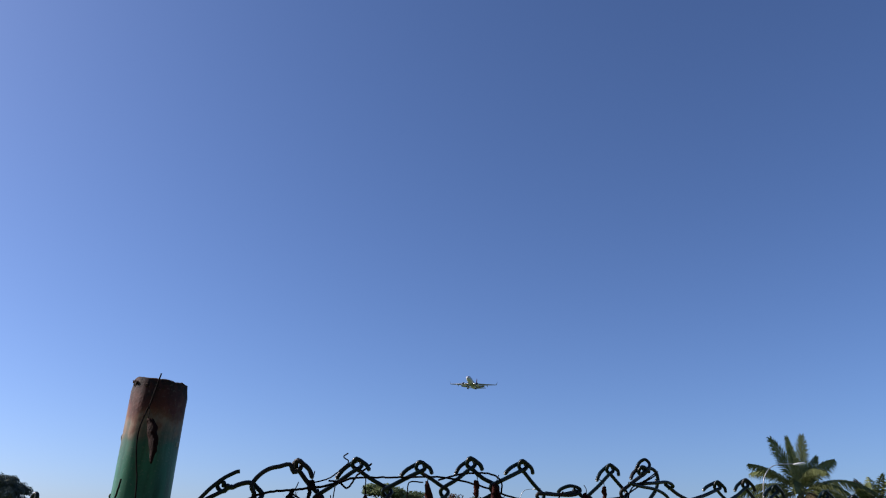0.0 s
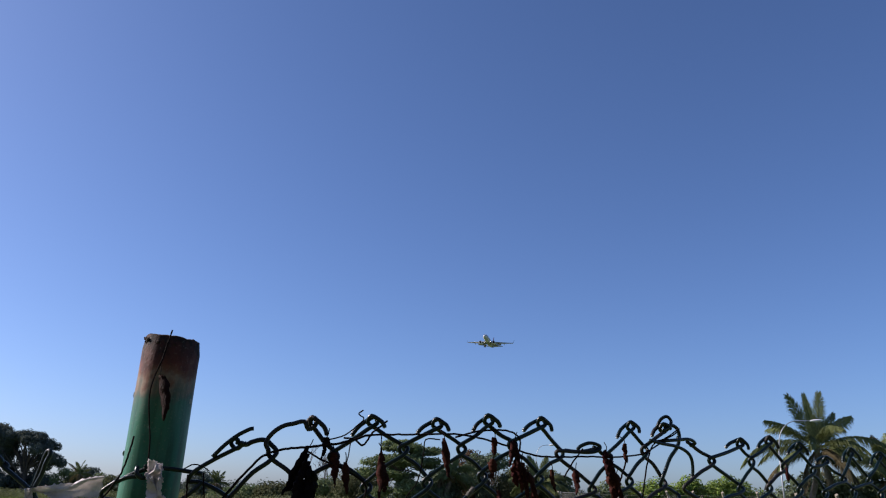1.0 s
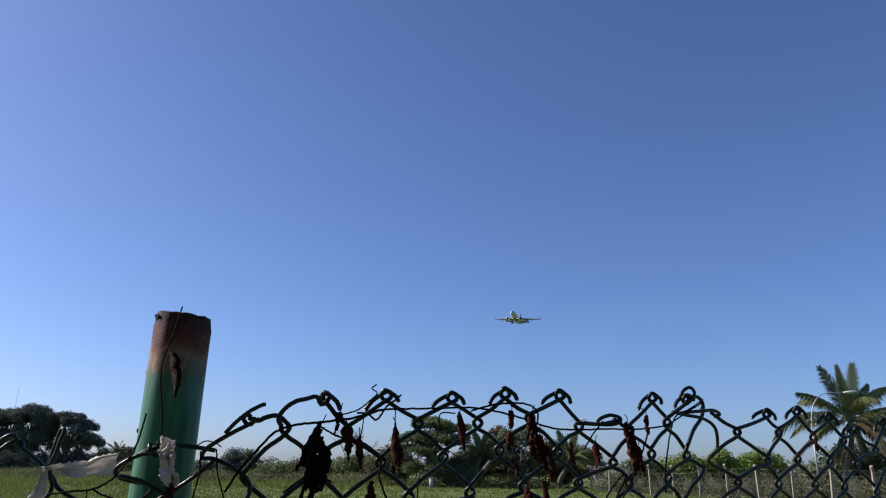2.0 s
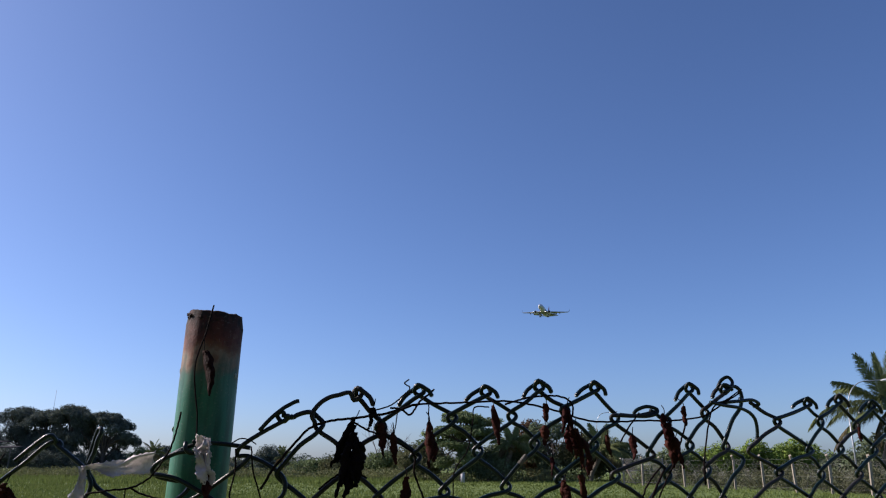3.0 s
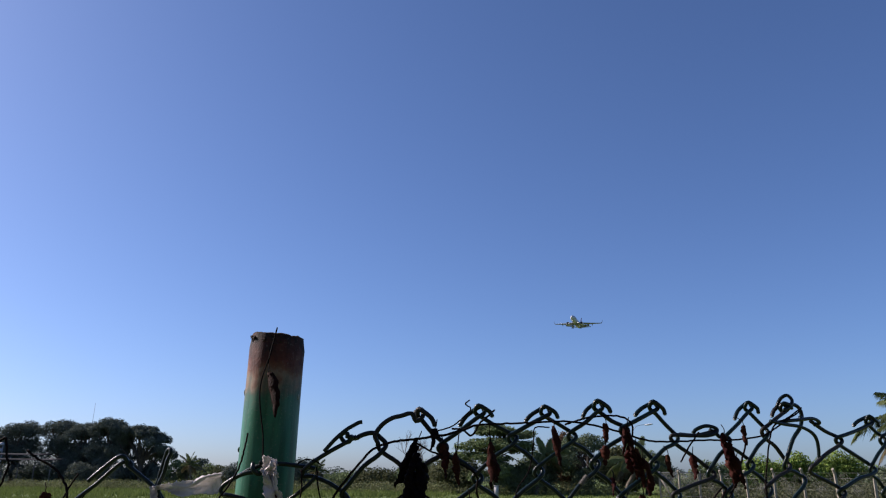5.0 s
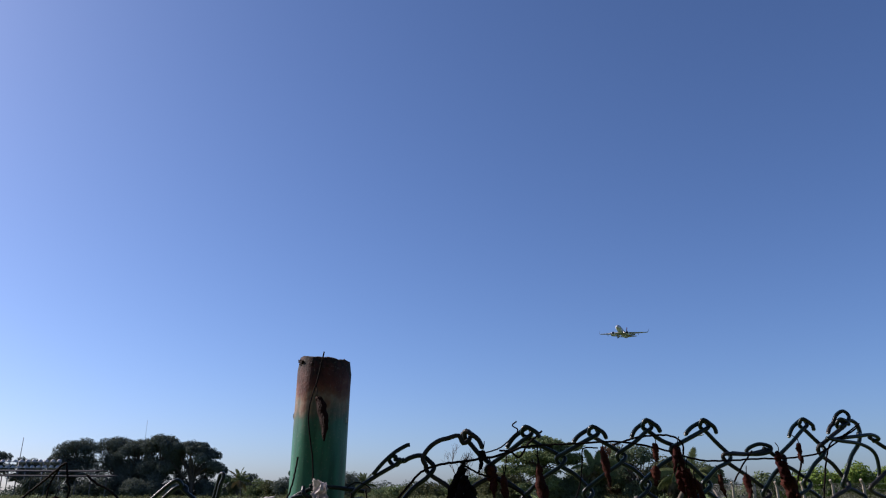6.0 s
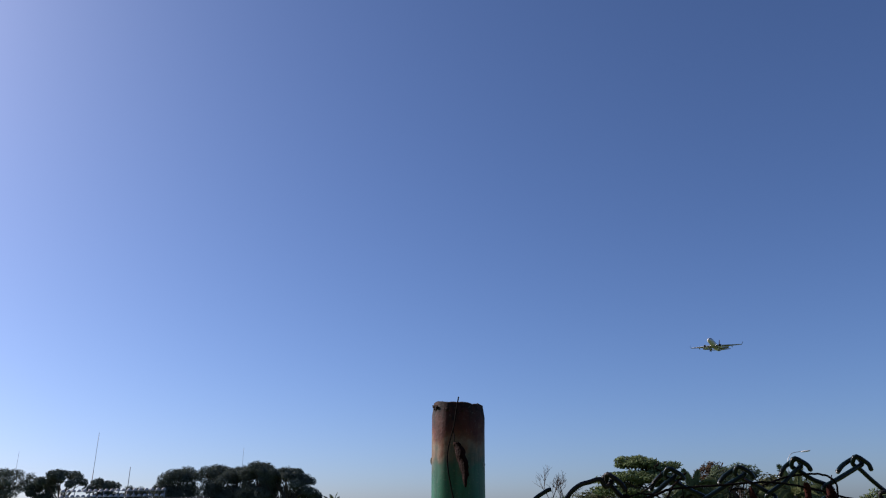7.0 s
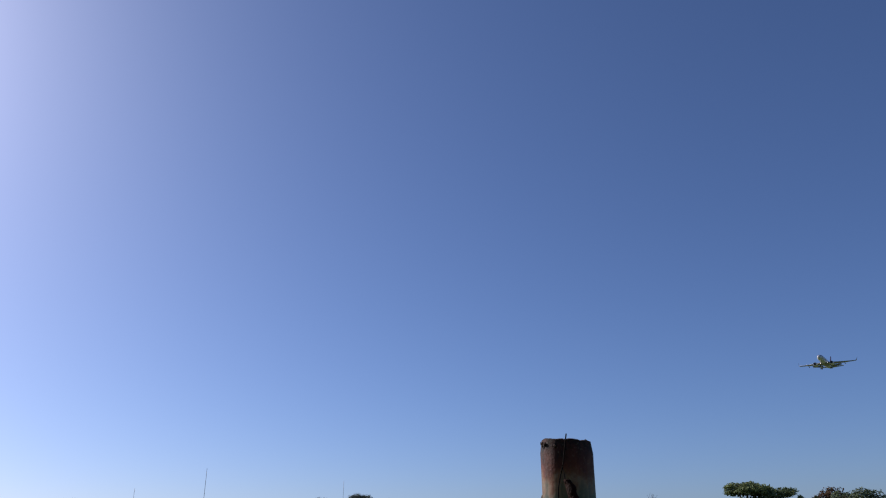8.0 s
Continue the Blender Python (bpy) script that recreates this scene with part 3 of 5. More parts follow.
FRONDS = [(180, 73, 14, 4.6, 0), (200, 84, 6, 4.2, 0), (0, 85, 6, 4.3, 0), (90, 80, 10, 4.3, 0), (180, 45, 34, 4.4, 0), (0, 60, 40, 3.9, 0), (20, 64, 22, 3.5, 0),
          (350, 36, 72, 5.6, 0), (172, 22, 78, 6.4, 0), (190, -8, 52, 5.8, 1), (270, 52, 80, 4.6, 0), (300, 25, 80, 4.8, 0), (240, 34, 82, 4.8, 0), (60, 55, 60, 4.8, 0),
          (120, 50, 60, 4.8, 0), (330, 4, 62, 5.0, 0), (12, -2, 56, 5.0, 0), (352, -30, 40, 4.2, 1), (212, -38, 38, 4.2, 1), (205, 5, 60, 5.0, 0), (285, -20, 50, 4.0, 1),
          (40, 20, 70, 5.0, 0), (145, 18, 70, 4.8, 0), (255, -30, 40, 4.0, 1)]
leaning_palm((29.7, 60, 0), 5.7, FRONDS, "coconut palm with upright green and drooping dry fronds", 3)
palm((35.5, 60, 0), 4.0, 3.8, 18, "smaller coconut palm beside the tall one", 4, 0.9)
CLUMP = [(170, 78, 16, 2.7, 0), (10, 80, 12, 2.6, 0), (90, 70, 30, 2.6, 0), (0, 45, 70, 3.2, 0), (350, 22, 80, 3.4, 0), (180, 40, 70, 3.0, 0), (190, 15, 70, 3.0, 0),
         (270, 45, 80, 2.8, 0), (305, 15, 70, 3.0, 0), (235, 20, 75, 3.0, 0), (20, 0, 60, 3.0, 0), (200, -15, 50, 2.6, 1), (340, -20, 45, 2.6, 1)]
leaning_palm((9.5, 74.5, 0), 2.8, CLUMP, "small palm in front of the dark trees", 5)
leaning_palm((1.0, 73.5, 0), 3.4, [(az + 17, rise, bend, ln * 0.72, dry) for az, rise, bend, ln, dry in CLUMP], "small palm between the layered tree and the dark trees", 12)
palm((-62, 132, 0), 3.6, 2.8, 12, "small palm in the far tree line", 6, 0.7)
palm((-28.5, 98, 0), 2.4, 2.0, 12, "low palm among the far bushes", 8, 0.6)


# ---- street lamps, far fence, far buildings ----
def street_lamp(at, reach, top, bend, label):
    ob = thing("street_lamp", at, label, "street lamp", "street lamps")
    tube("pole", [(0, 0, -0.2), (0, 0, bend * 0.5), (0, 0, bend)], lambda u: 0.075 - 0.03 * u, M_galv, ob, 10)
    tube("arm", glide([(0, 0, bend - 0.05), (reach * 0.10, 0, bend + (top - bend) * 0.55), (reach * 0.4, 0, top - 0.18), (reach, 0, top)], 6), 0.032, M_galv, ob, 8)
    bm = bmesh.new()
    bmesh.ops.create_uvsphere(bm, u_segments=14, v_segments=8, radius=1,
                              matrix=Matrix.Translation((reach + 0.38, 0, top)) @ pose(0, 0, 0, 0, -6, 0) @ Matrix.Diagonal((0.52, 0.16, 0.10, 1)))
    part("head", bm, M_lamphead, ob, "white lamp housing")
    part("base_plate", box_bm(0.36, 0.36, 0.04, (0, 0, 0.02), 0.01), M_galv, ob)
    return ob


street_lamp((25.55, 57.6, 0), 2.75, 7.62, 5.3, "tall grey street lamp with a curved arm and white head")
street_lamp((11.1, 90, 0), 1.7, 7.5, 5.6, "distant street lamp with a curved arm and white head")


def far_fence():
    """Concrete posts with cranked tops and sagging grey netting between them."""
    ob = thing("perimeter_fence", (0, 0, 0), "perimeter fence of concrete posts and grey wire netting", "fence")
    post_v, post_f = tube_data(glide([(0, 0, -0.3), (0, 0, 0.8), (0, 0, 1.66), (-0.05, -0.06, 1.80), (-0.16, -0.18, 1.98)], 3), 0.088, 4)
    me = bpy.data.meshes.new("post")
    me.from_pydata([tuple(p) for p in post_v], [], post_f)
    me.materials.append(M_concrete)
    rng = random.Random(21)
    spots = []
    line = [(9.5 + 1.0265 * k, 61.2 - 2.268 * k, 1.05 + rng.uniform(-.03, .03)) for k in range(15)]
    for x, y, h in line:
        spots.append((x, y, h))
        o = new("post", me)
        o.parent = ob
        o.matrix_basis = pose(x, y, 0, rng.uniform(-2, 2), rng.uniform(-2, 2), rng.uniform(-10, 10)) @ Matrix.Diagonal((1, 1, h, 1))
    v, f = [], []
    for (x0, y0, h0), (x1, y1, h1) in zip(spots, spots[1:]):
        for z in (0.3, 0.9, 1.5, 1.78):
            tube_data([(x0, y0 - 0.08, z * h0), ((x0 + x1) / 2, (y0 + y1) / 2 - 0.08, z * (h0 + h1) / 2 - 0.02), (x1, y1 - 0.08, z * h1)], 0.004, 3, v, f)
        for i in range(24):
            for s in (0, 1):
                a, b = (i / 24, i / 24 + 0.75) if s else (i / 24 + 0.75, i / 24)
                za, zb = 0.05, 1.75
                if max(a, b) > 1:
                    continue
                tube_data([(x0 + (x1 - x0) * a, y0 + (y1 - y0) * a - 0.08, za * h0), (x0 + (x1 - x0) * b, y0 + (y1 - y0) * b - 0.08, zb * h1)], 0.0025, 3, v, f)
    link_mesh("netting", v, f, M_meshgrey, ob, "thin grey wire netting")
    tube("brace", [(10.35, 60.9, 0.0), (9.95, 61.05, 0.8), (9.55, 61.18, 1.6)], 0.06, M_concrete, ob, 6)
    return ob


far_fence()


def gate():
    ob = thing("metal_gate", (11.6, 64.4, 0), "closed grey metal gate of wire netting in the far fence", "gate")
    for x in (-1.6, 0, 1.6):
        tube("gate_post", [(x, 0, -0.1), (x, 0, 1.0), (x, 0, 2.1)], 0.04, M_meshgrey, ob, 8)
    for z in (0.15, 1.1, 2.0):
        tube("rail", [(-1.6, 0, z), (0, 0, z), (1.6, 0, z)], 0.03, M_meshgrey, ob, 6)
    v, f = [], []
    for i in range(50):
        tube_data([(-1.55 + i * 0.063, 0.03, 0.15), (-1.55 + i * 0.063, 0.03, 2.0)], 0.005, 3, v, f)
    link_mesh("netting", v, f, M_meshgrey, ob)
    return ob


gate()


def cabinet():
    ob = thing("equipment_cabinet", (-3.6, 70, 0), "small white equipment cabinet at the field's edge", "cabinet")
    part("body", box_bm(0.36, 0.3, 0.85, (0, 0, 0.42), 0.02), M_dome, ob)
    part("cap", box_bm(0.44, 0.38, 0.05, (0, 0, 0.87), 0.01), M_dome, ob)


cabinet()


def open_shed():
    """A long low roof on posts, seen nearly edge-on."""
    ob = thing("open_shed", (-118, 138, 0), "long open shed with a dark sheet roof on thin posts", "shed", turn=-2)
    bm = bmesh.new()
    for i in range(2):
        z = (6.05, 5.1)[i]
        w = (48, 58)[i]
        bmesh.ops.create_cube(bm, size=1, matrix=Matrix.Translation((0, i * -3, z)) @ pose(0, 0, 0, 4.5, 0.9, 0) @ Matrix.Diagonal((w, 4, 0.16, 1)))
    part("roof", bm, M_roof, ob, smooth=False)
    for i in range(16):
        x = -24 + i * 3.4
        tube("post", [(x, -2, -0.1), (x, -2, 2.6), (x, -2, 5.1)], 0.10, M_mast, ob, 6)
    for i in range(5):
        x = -16 + i * 8
        tube("brace", [(x, -2, 2.4), (x + 1.3, -2, 3.8), (x + 2.4, -2, 5.1)], 0.08, M_galv, ob, 6)
    return ob


open_shed()


def dome_rack():
    """Two rows of small white domes on rails."""
    rack = thing("dome_rack", (-120.5, 143, 0), "steel rack carrying two rows of small white domes", "rack")
    for z in (6.9, 8.1):
        tube("rail", [(-15, 0, z - 0.1), (0, 0, z - 0.1), (13, 0, z - 0.35)], 0.09, M_galv, rack, 6)
    for i in range(8):
        tube("upright", [(-15 + i * 4, 0, -0.1), (-15 + i * 4, 0, 4), (-15 + i * 4, 0, 8.1)], 0.09, M_galv, rack, 6)
    bm = bmesh.new()
    bmesh.ops.create_uvsphere(bm, u_segments=12, v_segments=8, radius=0.46)
    bmesh.ops.bisect_plane(bm, geom=bm.verts[:] + bm.edges[:] + bm.faces[:], plane_co=(0, 0, -0.1), plane_no=(0, 0, -1), clear_outer=True)
    first = part("dome", bm, M_dome, rack, "white domed cover")
    for row, z in enumerate((6.9, 8.1)):
        for i in range(19):
            o = first if (row == 0 and i == 0) else new("dome", first.data)
            o.parent = rack
            o.matrix_basis = pose(-14.5 + i * 1.5 + row * 0.2, 0, z - 0.012 * i)
    return rack


dome_rack()


def mast(at, top, label, r=0.10):
    ob = thing("mast", at, label, "mast", "masts")
    tube("lower_pole", [(0, 0, -0.2), (0.02 * top * 0.3, 0, top * 0.3), (0.02 * top * 0.6, 0, top * 0.6)], r, M_mast, ob, 6)
    tube("upper_pole", [(0.02 * top * 0.6, 0, top * 0.6 - 0.2), (0.02 * top * 0.8, 0, top * 0.8), (0.02 * top, 0, top)], r * 0.55, M_mast, ob, 6)


mast((-133.6, 150, 0), 21.8, "tall thin dark radio mast beyond the shed", 0.085)
mast((-123.2, 150, 0), 13.5, "short dark pole beyond the shed", 0.13)
mast((-157, 150, 0), 18.3, "thin grey radio mast behind distant trees", 0.06)
mast((-99.6, 160, 0), 17.6, "thin grey radio mast behind the tall trees", 0.055)


# ---- aircraft ----
def loft(rings, close=True):
    verts, faces = [], []
    n = len(rings[0])
    for r in rings:
        verts += r
    for i in range(len(rings) - 1):
        for k in range(n):
            a, b = i * n + k, i * n + (k + 1) % n
            faces.append((a, b, b + n, a + n))
    if close:
        faces.append(tuple(reversed(range(n))))
        faces.append(tuple((len(rings) - 1) * n + k for k in range(n)))
    return verts, faces


def wing_data(stations):
    """Aerofoil sections (x, leading y, z, chord, thickness) joined from root to tip."""
    rings = []
    for x, y, z, c, th in stations:
        prof = ((0, 0), (0.06, 0.5), (0.3, 0.62), (0.65, 0.38), (1, 0.03), (0.65, -0.22), (0.3, -0.4), (0.06, -0.36))
        rings.append([(x, y + p * c, z + q * th) for p, q in prof])
    return loft(rings)


def fin_data(stations):
    rings = []
    for z, y, c, th in stations:
        prof = ((0, 0), (0.2, 0.5), (0.55, 0.5), (1, 0.02), (1, -0.02), (0.55, -0.5), (0.2, -0.5))
        rings.append([(q * th, y + p * c, z) for p, q in prof])
    return loft(rings)


def aircraft(m):
    ob = thing("aircraft", (0, 0, 0), "white twin-engined jet airliner coming in to land, wheels down", "aircraft")
    ob.matrix_basis = m
    rings = []
    for i in range(33):
        y = -17.2 + 38.2 * i / 32
        s = (y + 17.2)
        r = 1.9 * min(1, (s / 5.2)) ** 0.55 if s < 5.2 else 1.9
        lift = -0.5 * max(0, 1 - s / 4.5) ** 1.5
        if y > 8.5:
            u = (y - 8.5) / 12.5
            r = 1.9 * max(0.0, 1 - u) ** 0.75 * 0.93 + 0.12
            lift = 1.15 * u ** 1.3
        r = max(r, 0.06)
        rings.append([(r * math.sin(k * math.pi / 10), y, lift + r * math.cos(k * math.pi / 10)) for k in range(20)])
    v, f = loft(rings)
    link_mesh("fuselage", v, f, M_hull, ob)
    # cockpit panes and window rows, set just proud of the hull
    for sx in (-1, 1):
        for a, y in ((0.28, -15.15), (0.75, -14.75)):
            ln = 0.62
            s0 = (y + 17.2)
            r = 1.9 * (s0 / 5.2) ** 0.55
            lift = -0.5 * max(0, 1 - s0 / 4.5) ** 1.5
            c = Vector((sx * math.sin(a) * r * 1.0, y, lift + math.cos(a) * r))
            bm = box_bm(0.66, ln, 0.10, (0, 0, 0), 0.03)
            bm.transform(Matrix.Translation(c) @ pose(0, 0, 0, 24, 0, 0) @ pose(0, 0, 0, 0, sx * math.degrees(a), 0))
            part("cockpit_pane", bm, M_pane, ob)
        v, f = [], []
        for i in range(44):
            y = -12.3 + i * 0.5
            x = sx * 1.9 * math.sin(1.32)
            z = 1.9 * math.cos(1.32)
            j = len(v)
            v += [(x * 1.004, y, z - 0.15), (x * 1.004, y + 0.24, z - 0.15), (x * 0.995, y + 0.24, z + 0.17), (x * 0.995, y, z + 0.17)]
            f.append((j, j + 1, j + 2, j + 3))
        link_mesh("window_row", v, f, M_pane, ob, "row of small dark cabin windows", smooth=False)
        v, f = wing_data([(sx * 0.6, -4.2, -1.25, 8.4, 1.0), (sx * 1.9, -3.6, -1.2, 7.8, 0.95), (sx * 5.6, -1.6, -0.85, 5.2, 0.6),
                          (sx * 11, 1.5, -0.25, 3.3, 0.36), (sx * 16.6, 4.7, 0.45, 1.75, 0.2), (sx * 17.1, 5.05, 0.62, 1.6, 0.18)])
        w = link_mesh("wing", v, f, M_belly, ob)
        v, f = wing_data([(sx * 17.05, 5.05, 0.60, 1.6, 0.15), (sx * 17.45, 5.6, 1.5, 1.2, 0.1), (sx * 17.75, 6.4, 2.95, 0.6, 0.06)])
        link_mesh("winglet", v, f, M_mast, w)
        for x in (3.6, 7.4, 10.8):
            y = 2.9 if x < 5 else 2.3 + (x - 7.4) * 0.42
            z = -1.35 + (x - 3.6) * 0.12
            tube("flap_fairing", [(sx * x, y - 1.4, z + 0.1), (sx * x, y, z - 0.15), (sx * x, y + 1.6, z - 0.45), (sx * x, y + 2.3, z - 0.6)],
                 lambda u: 0.05 + 0.22 * math.sin(math.pi * min(1, 0.1 + u * 0.9)), M_belly, w, 8)
        bm = box_bm(6.5, 1.5, 0.12, (0, 0, 0), 0.04)
        bm.transform(Matrix.Translation((sx * 5.4, 4.55, -1.35)) @ pose(0, 0, 0, -30, sx * -7, sx * 6))
        part("flap", bm, M_belly, w)
        nac = [[(sx * 4.9 + r * math.sin(k * math.pi / 9), y, -2.15 + r * math.cos(k * math.pi / 9)) for k in range(18)]
               for y, r in ((-6.3, 0.98), (-5.9, 1.10), (-4.6, 1.18), (-3.0, 1.08), (-1.8, 0.85), (-1.0, 0.62))]
        v, f = loft(nac)
        e = link_mesh("engine", v, f, M_hull, ob)
        v, f = loft([[(sx * 4.9 + r * math.sin(k * math.pi / 9), y, -2.15 + r * math.cos(k * math.pi / 9)) for k in range(18)]
                     for y, r in ((-6.28, 1.02), (-6.42, 0.98), (-6.44, 0.9), (-6.34, 0.84))], False)
        link_mesh("lip", v, f, M_lip, e)
        v, f = loft([[(sx * 4.9 + r * math.sin(k * math.pi / 9), y, -2.15 + r * math.cos(k * math.pi / 9)) for k in range(18)]
                     for y, r in ((-6.36, 0.86), (-6.37, 0.3), (-6.52, 0.05))])
        link_mesh("intake", v, f, M_engine, e)
        bm = box_bm(0.3, 3.4, 1.0, (sx * 4.9, -2.6, -1.05), 0.1)
        part("pylon", bm, M_belly, e)
        v, f = wing_data([(sx * 0.3, 15.6, 1.0, 4.0, 0.4), (sx * 7.1, 19.0, 1.75, 1.6, 0.16)])
        link_mesh("tailplane", v, f, M_belly, ob)
        leg = tube("main_gear", [(sx * 2.86, 1.3, -1.3), (sx * 2.86, 1.35, -2.5), (sx * 2.86, 1.4, -3.7)], 0.16, M_galv, ob, 8)
        for dx in (-0.42, 0.42):
            part("wheel", wheel_bm(sx * 2.86 + dx, 1.4, -3.7, 0.56, 0.36), M_tyre, leg)
        bm = bmesh.new()
        bmesh.ops.create_uvsphere(bm, u_segments=10, v_segments=6, radius=0.14, matrix=Matrix.Translation((sx * 2.1, -3.75, -1.2)))
        part("landing_light", bm, M_beam, ob, "bright landing light")
    v, f = fin_data([(1.6, 12.2, 6.6, 0.42), (3.0, 14.3, 5.2, 0.36), (8.6, 18.6, 2.2, 0.16)])
    link_mesh("fin", v, f, M_fin, ob, "red painted tail fin")
    leg = tube("nose_gear", [(0, -13.2, -1.6), (0, -13.25, -2.6), (0, -13.3, -3.5)], 0.11, M_galv, ob, 8)
    for dx in (-0.22, 0.22):
        part("wheel", wheel_bm(dx, -13.3, -3.5, 0.34, 0.2), M_tyre, leg)
    v, f = loft([[(1.75 * q * math.sin(k * math.pi / 6), y, -1.25 + 0.95 * q * math.cos(k * math.pi / 6)) for k in range(12)]
                 for y, q in ((-5.6, 0.1), (-4.2, 0.75), (-2, 1.0), (2.5, 1.0), (4.6, 0.7), (6.2, 0.1))])
    link_mesh("belly_fairing", v, f, M_belly, ob)
    return ob


def wheel_bm(x, y, z, r, w):
    bm = bmesh.new()
    bmesh.ops.create_cone(bm, cap_ends=True, segments=16, radius1=r, radius2=r, depth=w,
                          matrix=Matrix.Translation((x, y, z)) @ pose(0, 0, 0, 0, 90, 0))
    bmesh.ops.bevel(bm, geom=[e for e in bm.edges if len(e.link_faces) == 2 and e.calc_face_angle(0) > 1], offset=w * 0.25, segments=2, affect='EDGES')
    return bm


aircraft(Matrix.Translation((32.2, 533.5, 109.0)) @ pose(0, 0, 0, 0, 0, -14) @ pose(0, 0, 0, -4.0, 2.5, 0))


# ---- the chain-link fence by the camera ----
def fence_y(x):
    """The line of the fence on the plan: gently bowed, running back to one side."""
    k = max(-0.2, min(0.2, x))
    return 0.613 + 0.303 * k + 0.695 * k * k + (x - k) * (0.303 + 1.39 * k)


def on_fence(x, z, off=0.0):
    return Vector((x, fence_y(x) + off, z))


WIRE = 0.00222
# tops of the mesh along the fence: some stand, some are crushed
TOPS = [(-0.106, 1.625), (-0.041, 1.651), (0.016, 1.655), (0.081, 1.656), (0.136, 1.663), (0.197, 1.665), (0.265, 1.637),
        (0.313, 1.670), (0.360, 1.671), (0.398, 1.651), (0.481, 1.660), (0.532, 1.666), (0.587, 1.661), (0.636, 1.645)]
# first joints between neighbouring tops
JOINTS = [(-0.142, 1.596), (-0.079, 1.620), (-0.017, 1.617), (0.046, 1.627), (0.106, 1.628), (0.161, 1.636), (0.220, 1.630),
          (0.281, 1.629), (0.332, 1.638), (0.378, 1.655), (0.433, 1.634), (0.497, 1.633), (0.555, 1.632), (0.606, 1.627)]
wild = random.Random(17)
for k in range(14):
    TOPS.append((0.690 + 0.058 * k + wild.uniform(-.008, .008), 1.652 + wild.uniform(-.012, .012)))
    JOINTS.append((0.661 + 0.058 * k + wild.uniform(-.006, .006), 1.622 + wild.uniform(-.006, .006)))
JOINTS.append((1.475, 1.622))


# joints of the first columns, where the mesh is pulled out of shape
PULLED = {(0, 1): (-0.109, 1.573), (1, 1): (-0.048, 1.583), (2, 1): (0.013, 1.588), (3, 1): (0.072, 1.594)}
PULLED_BETWEEN = {(1, 1): (-0.083, 1.541), (2, 1): (-0.021, 1.549), (3, 1): (0.040, 1.556), (4, 1): (0.099, 1.5605), (5, 1): (0.154, 1.567)}


def row_node(i, row, side):
    """Joint of the mesh: column i, row 0 at the tops; side picks the joints between the columns. Lower rows settle into an even mesh."""
    if not side and (i, row) in PULLED:
        return PULLED[(i, row)]
    if side and (i, row) in PULLED_BETWEEN:
        return PULLED_BETWEEN[(i, row)]
    if side:
        x0, z0 = JOINTS[i]
        drop = 0.0585 * row
    else:
        x0, z0 = TOPS[i]
        if row == 0:
            return x0, z0
        drop = 0.0585 * row
        z0 = 0.45 * z0 + 0.55 * 1.658
    even = 1.625 if side else 1.658
    q = min(1, row / 3)
    r = random.Random(i * 71 + row * 13 + side * 7)
    return x0 - 0.007 * min(row, 2) + r.uniform(-.003, .003), (z0 * (1 - q) + even * q) - drop + r.uniform(-.002, .002)


# where the first run of a wire bellies out before it comes down: (column, right side)
BELLY = {(1, False): [(-0.049, 1.6485), (-0.059, 1.646), (-0.067, 1.644), (-0.075, 1.639), (-0.081, 1.632), (-0.083, 1.626)],
         (8, True): [(0.374, 1.672), (0.383, 1.668), (0.385, 1.658)],
         (0, True): [(-0.098, 1.6275), (-0.090, 1.630), (-0.084, 1.6295), (-0.079, 1.6255)]}
CRUSHED = (0, 6, 9)


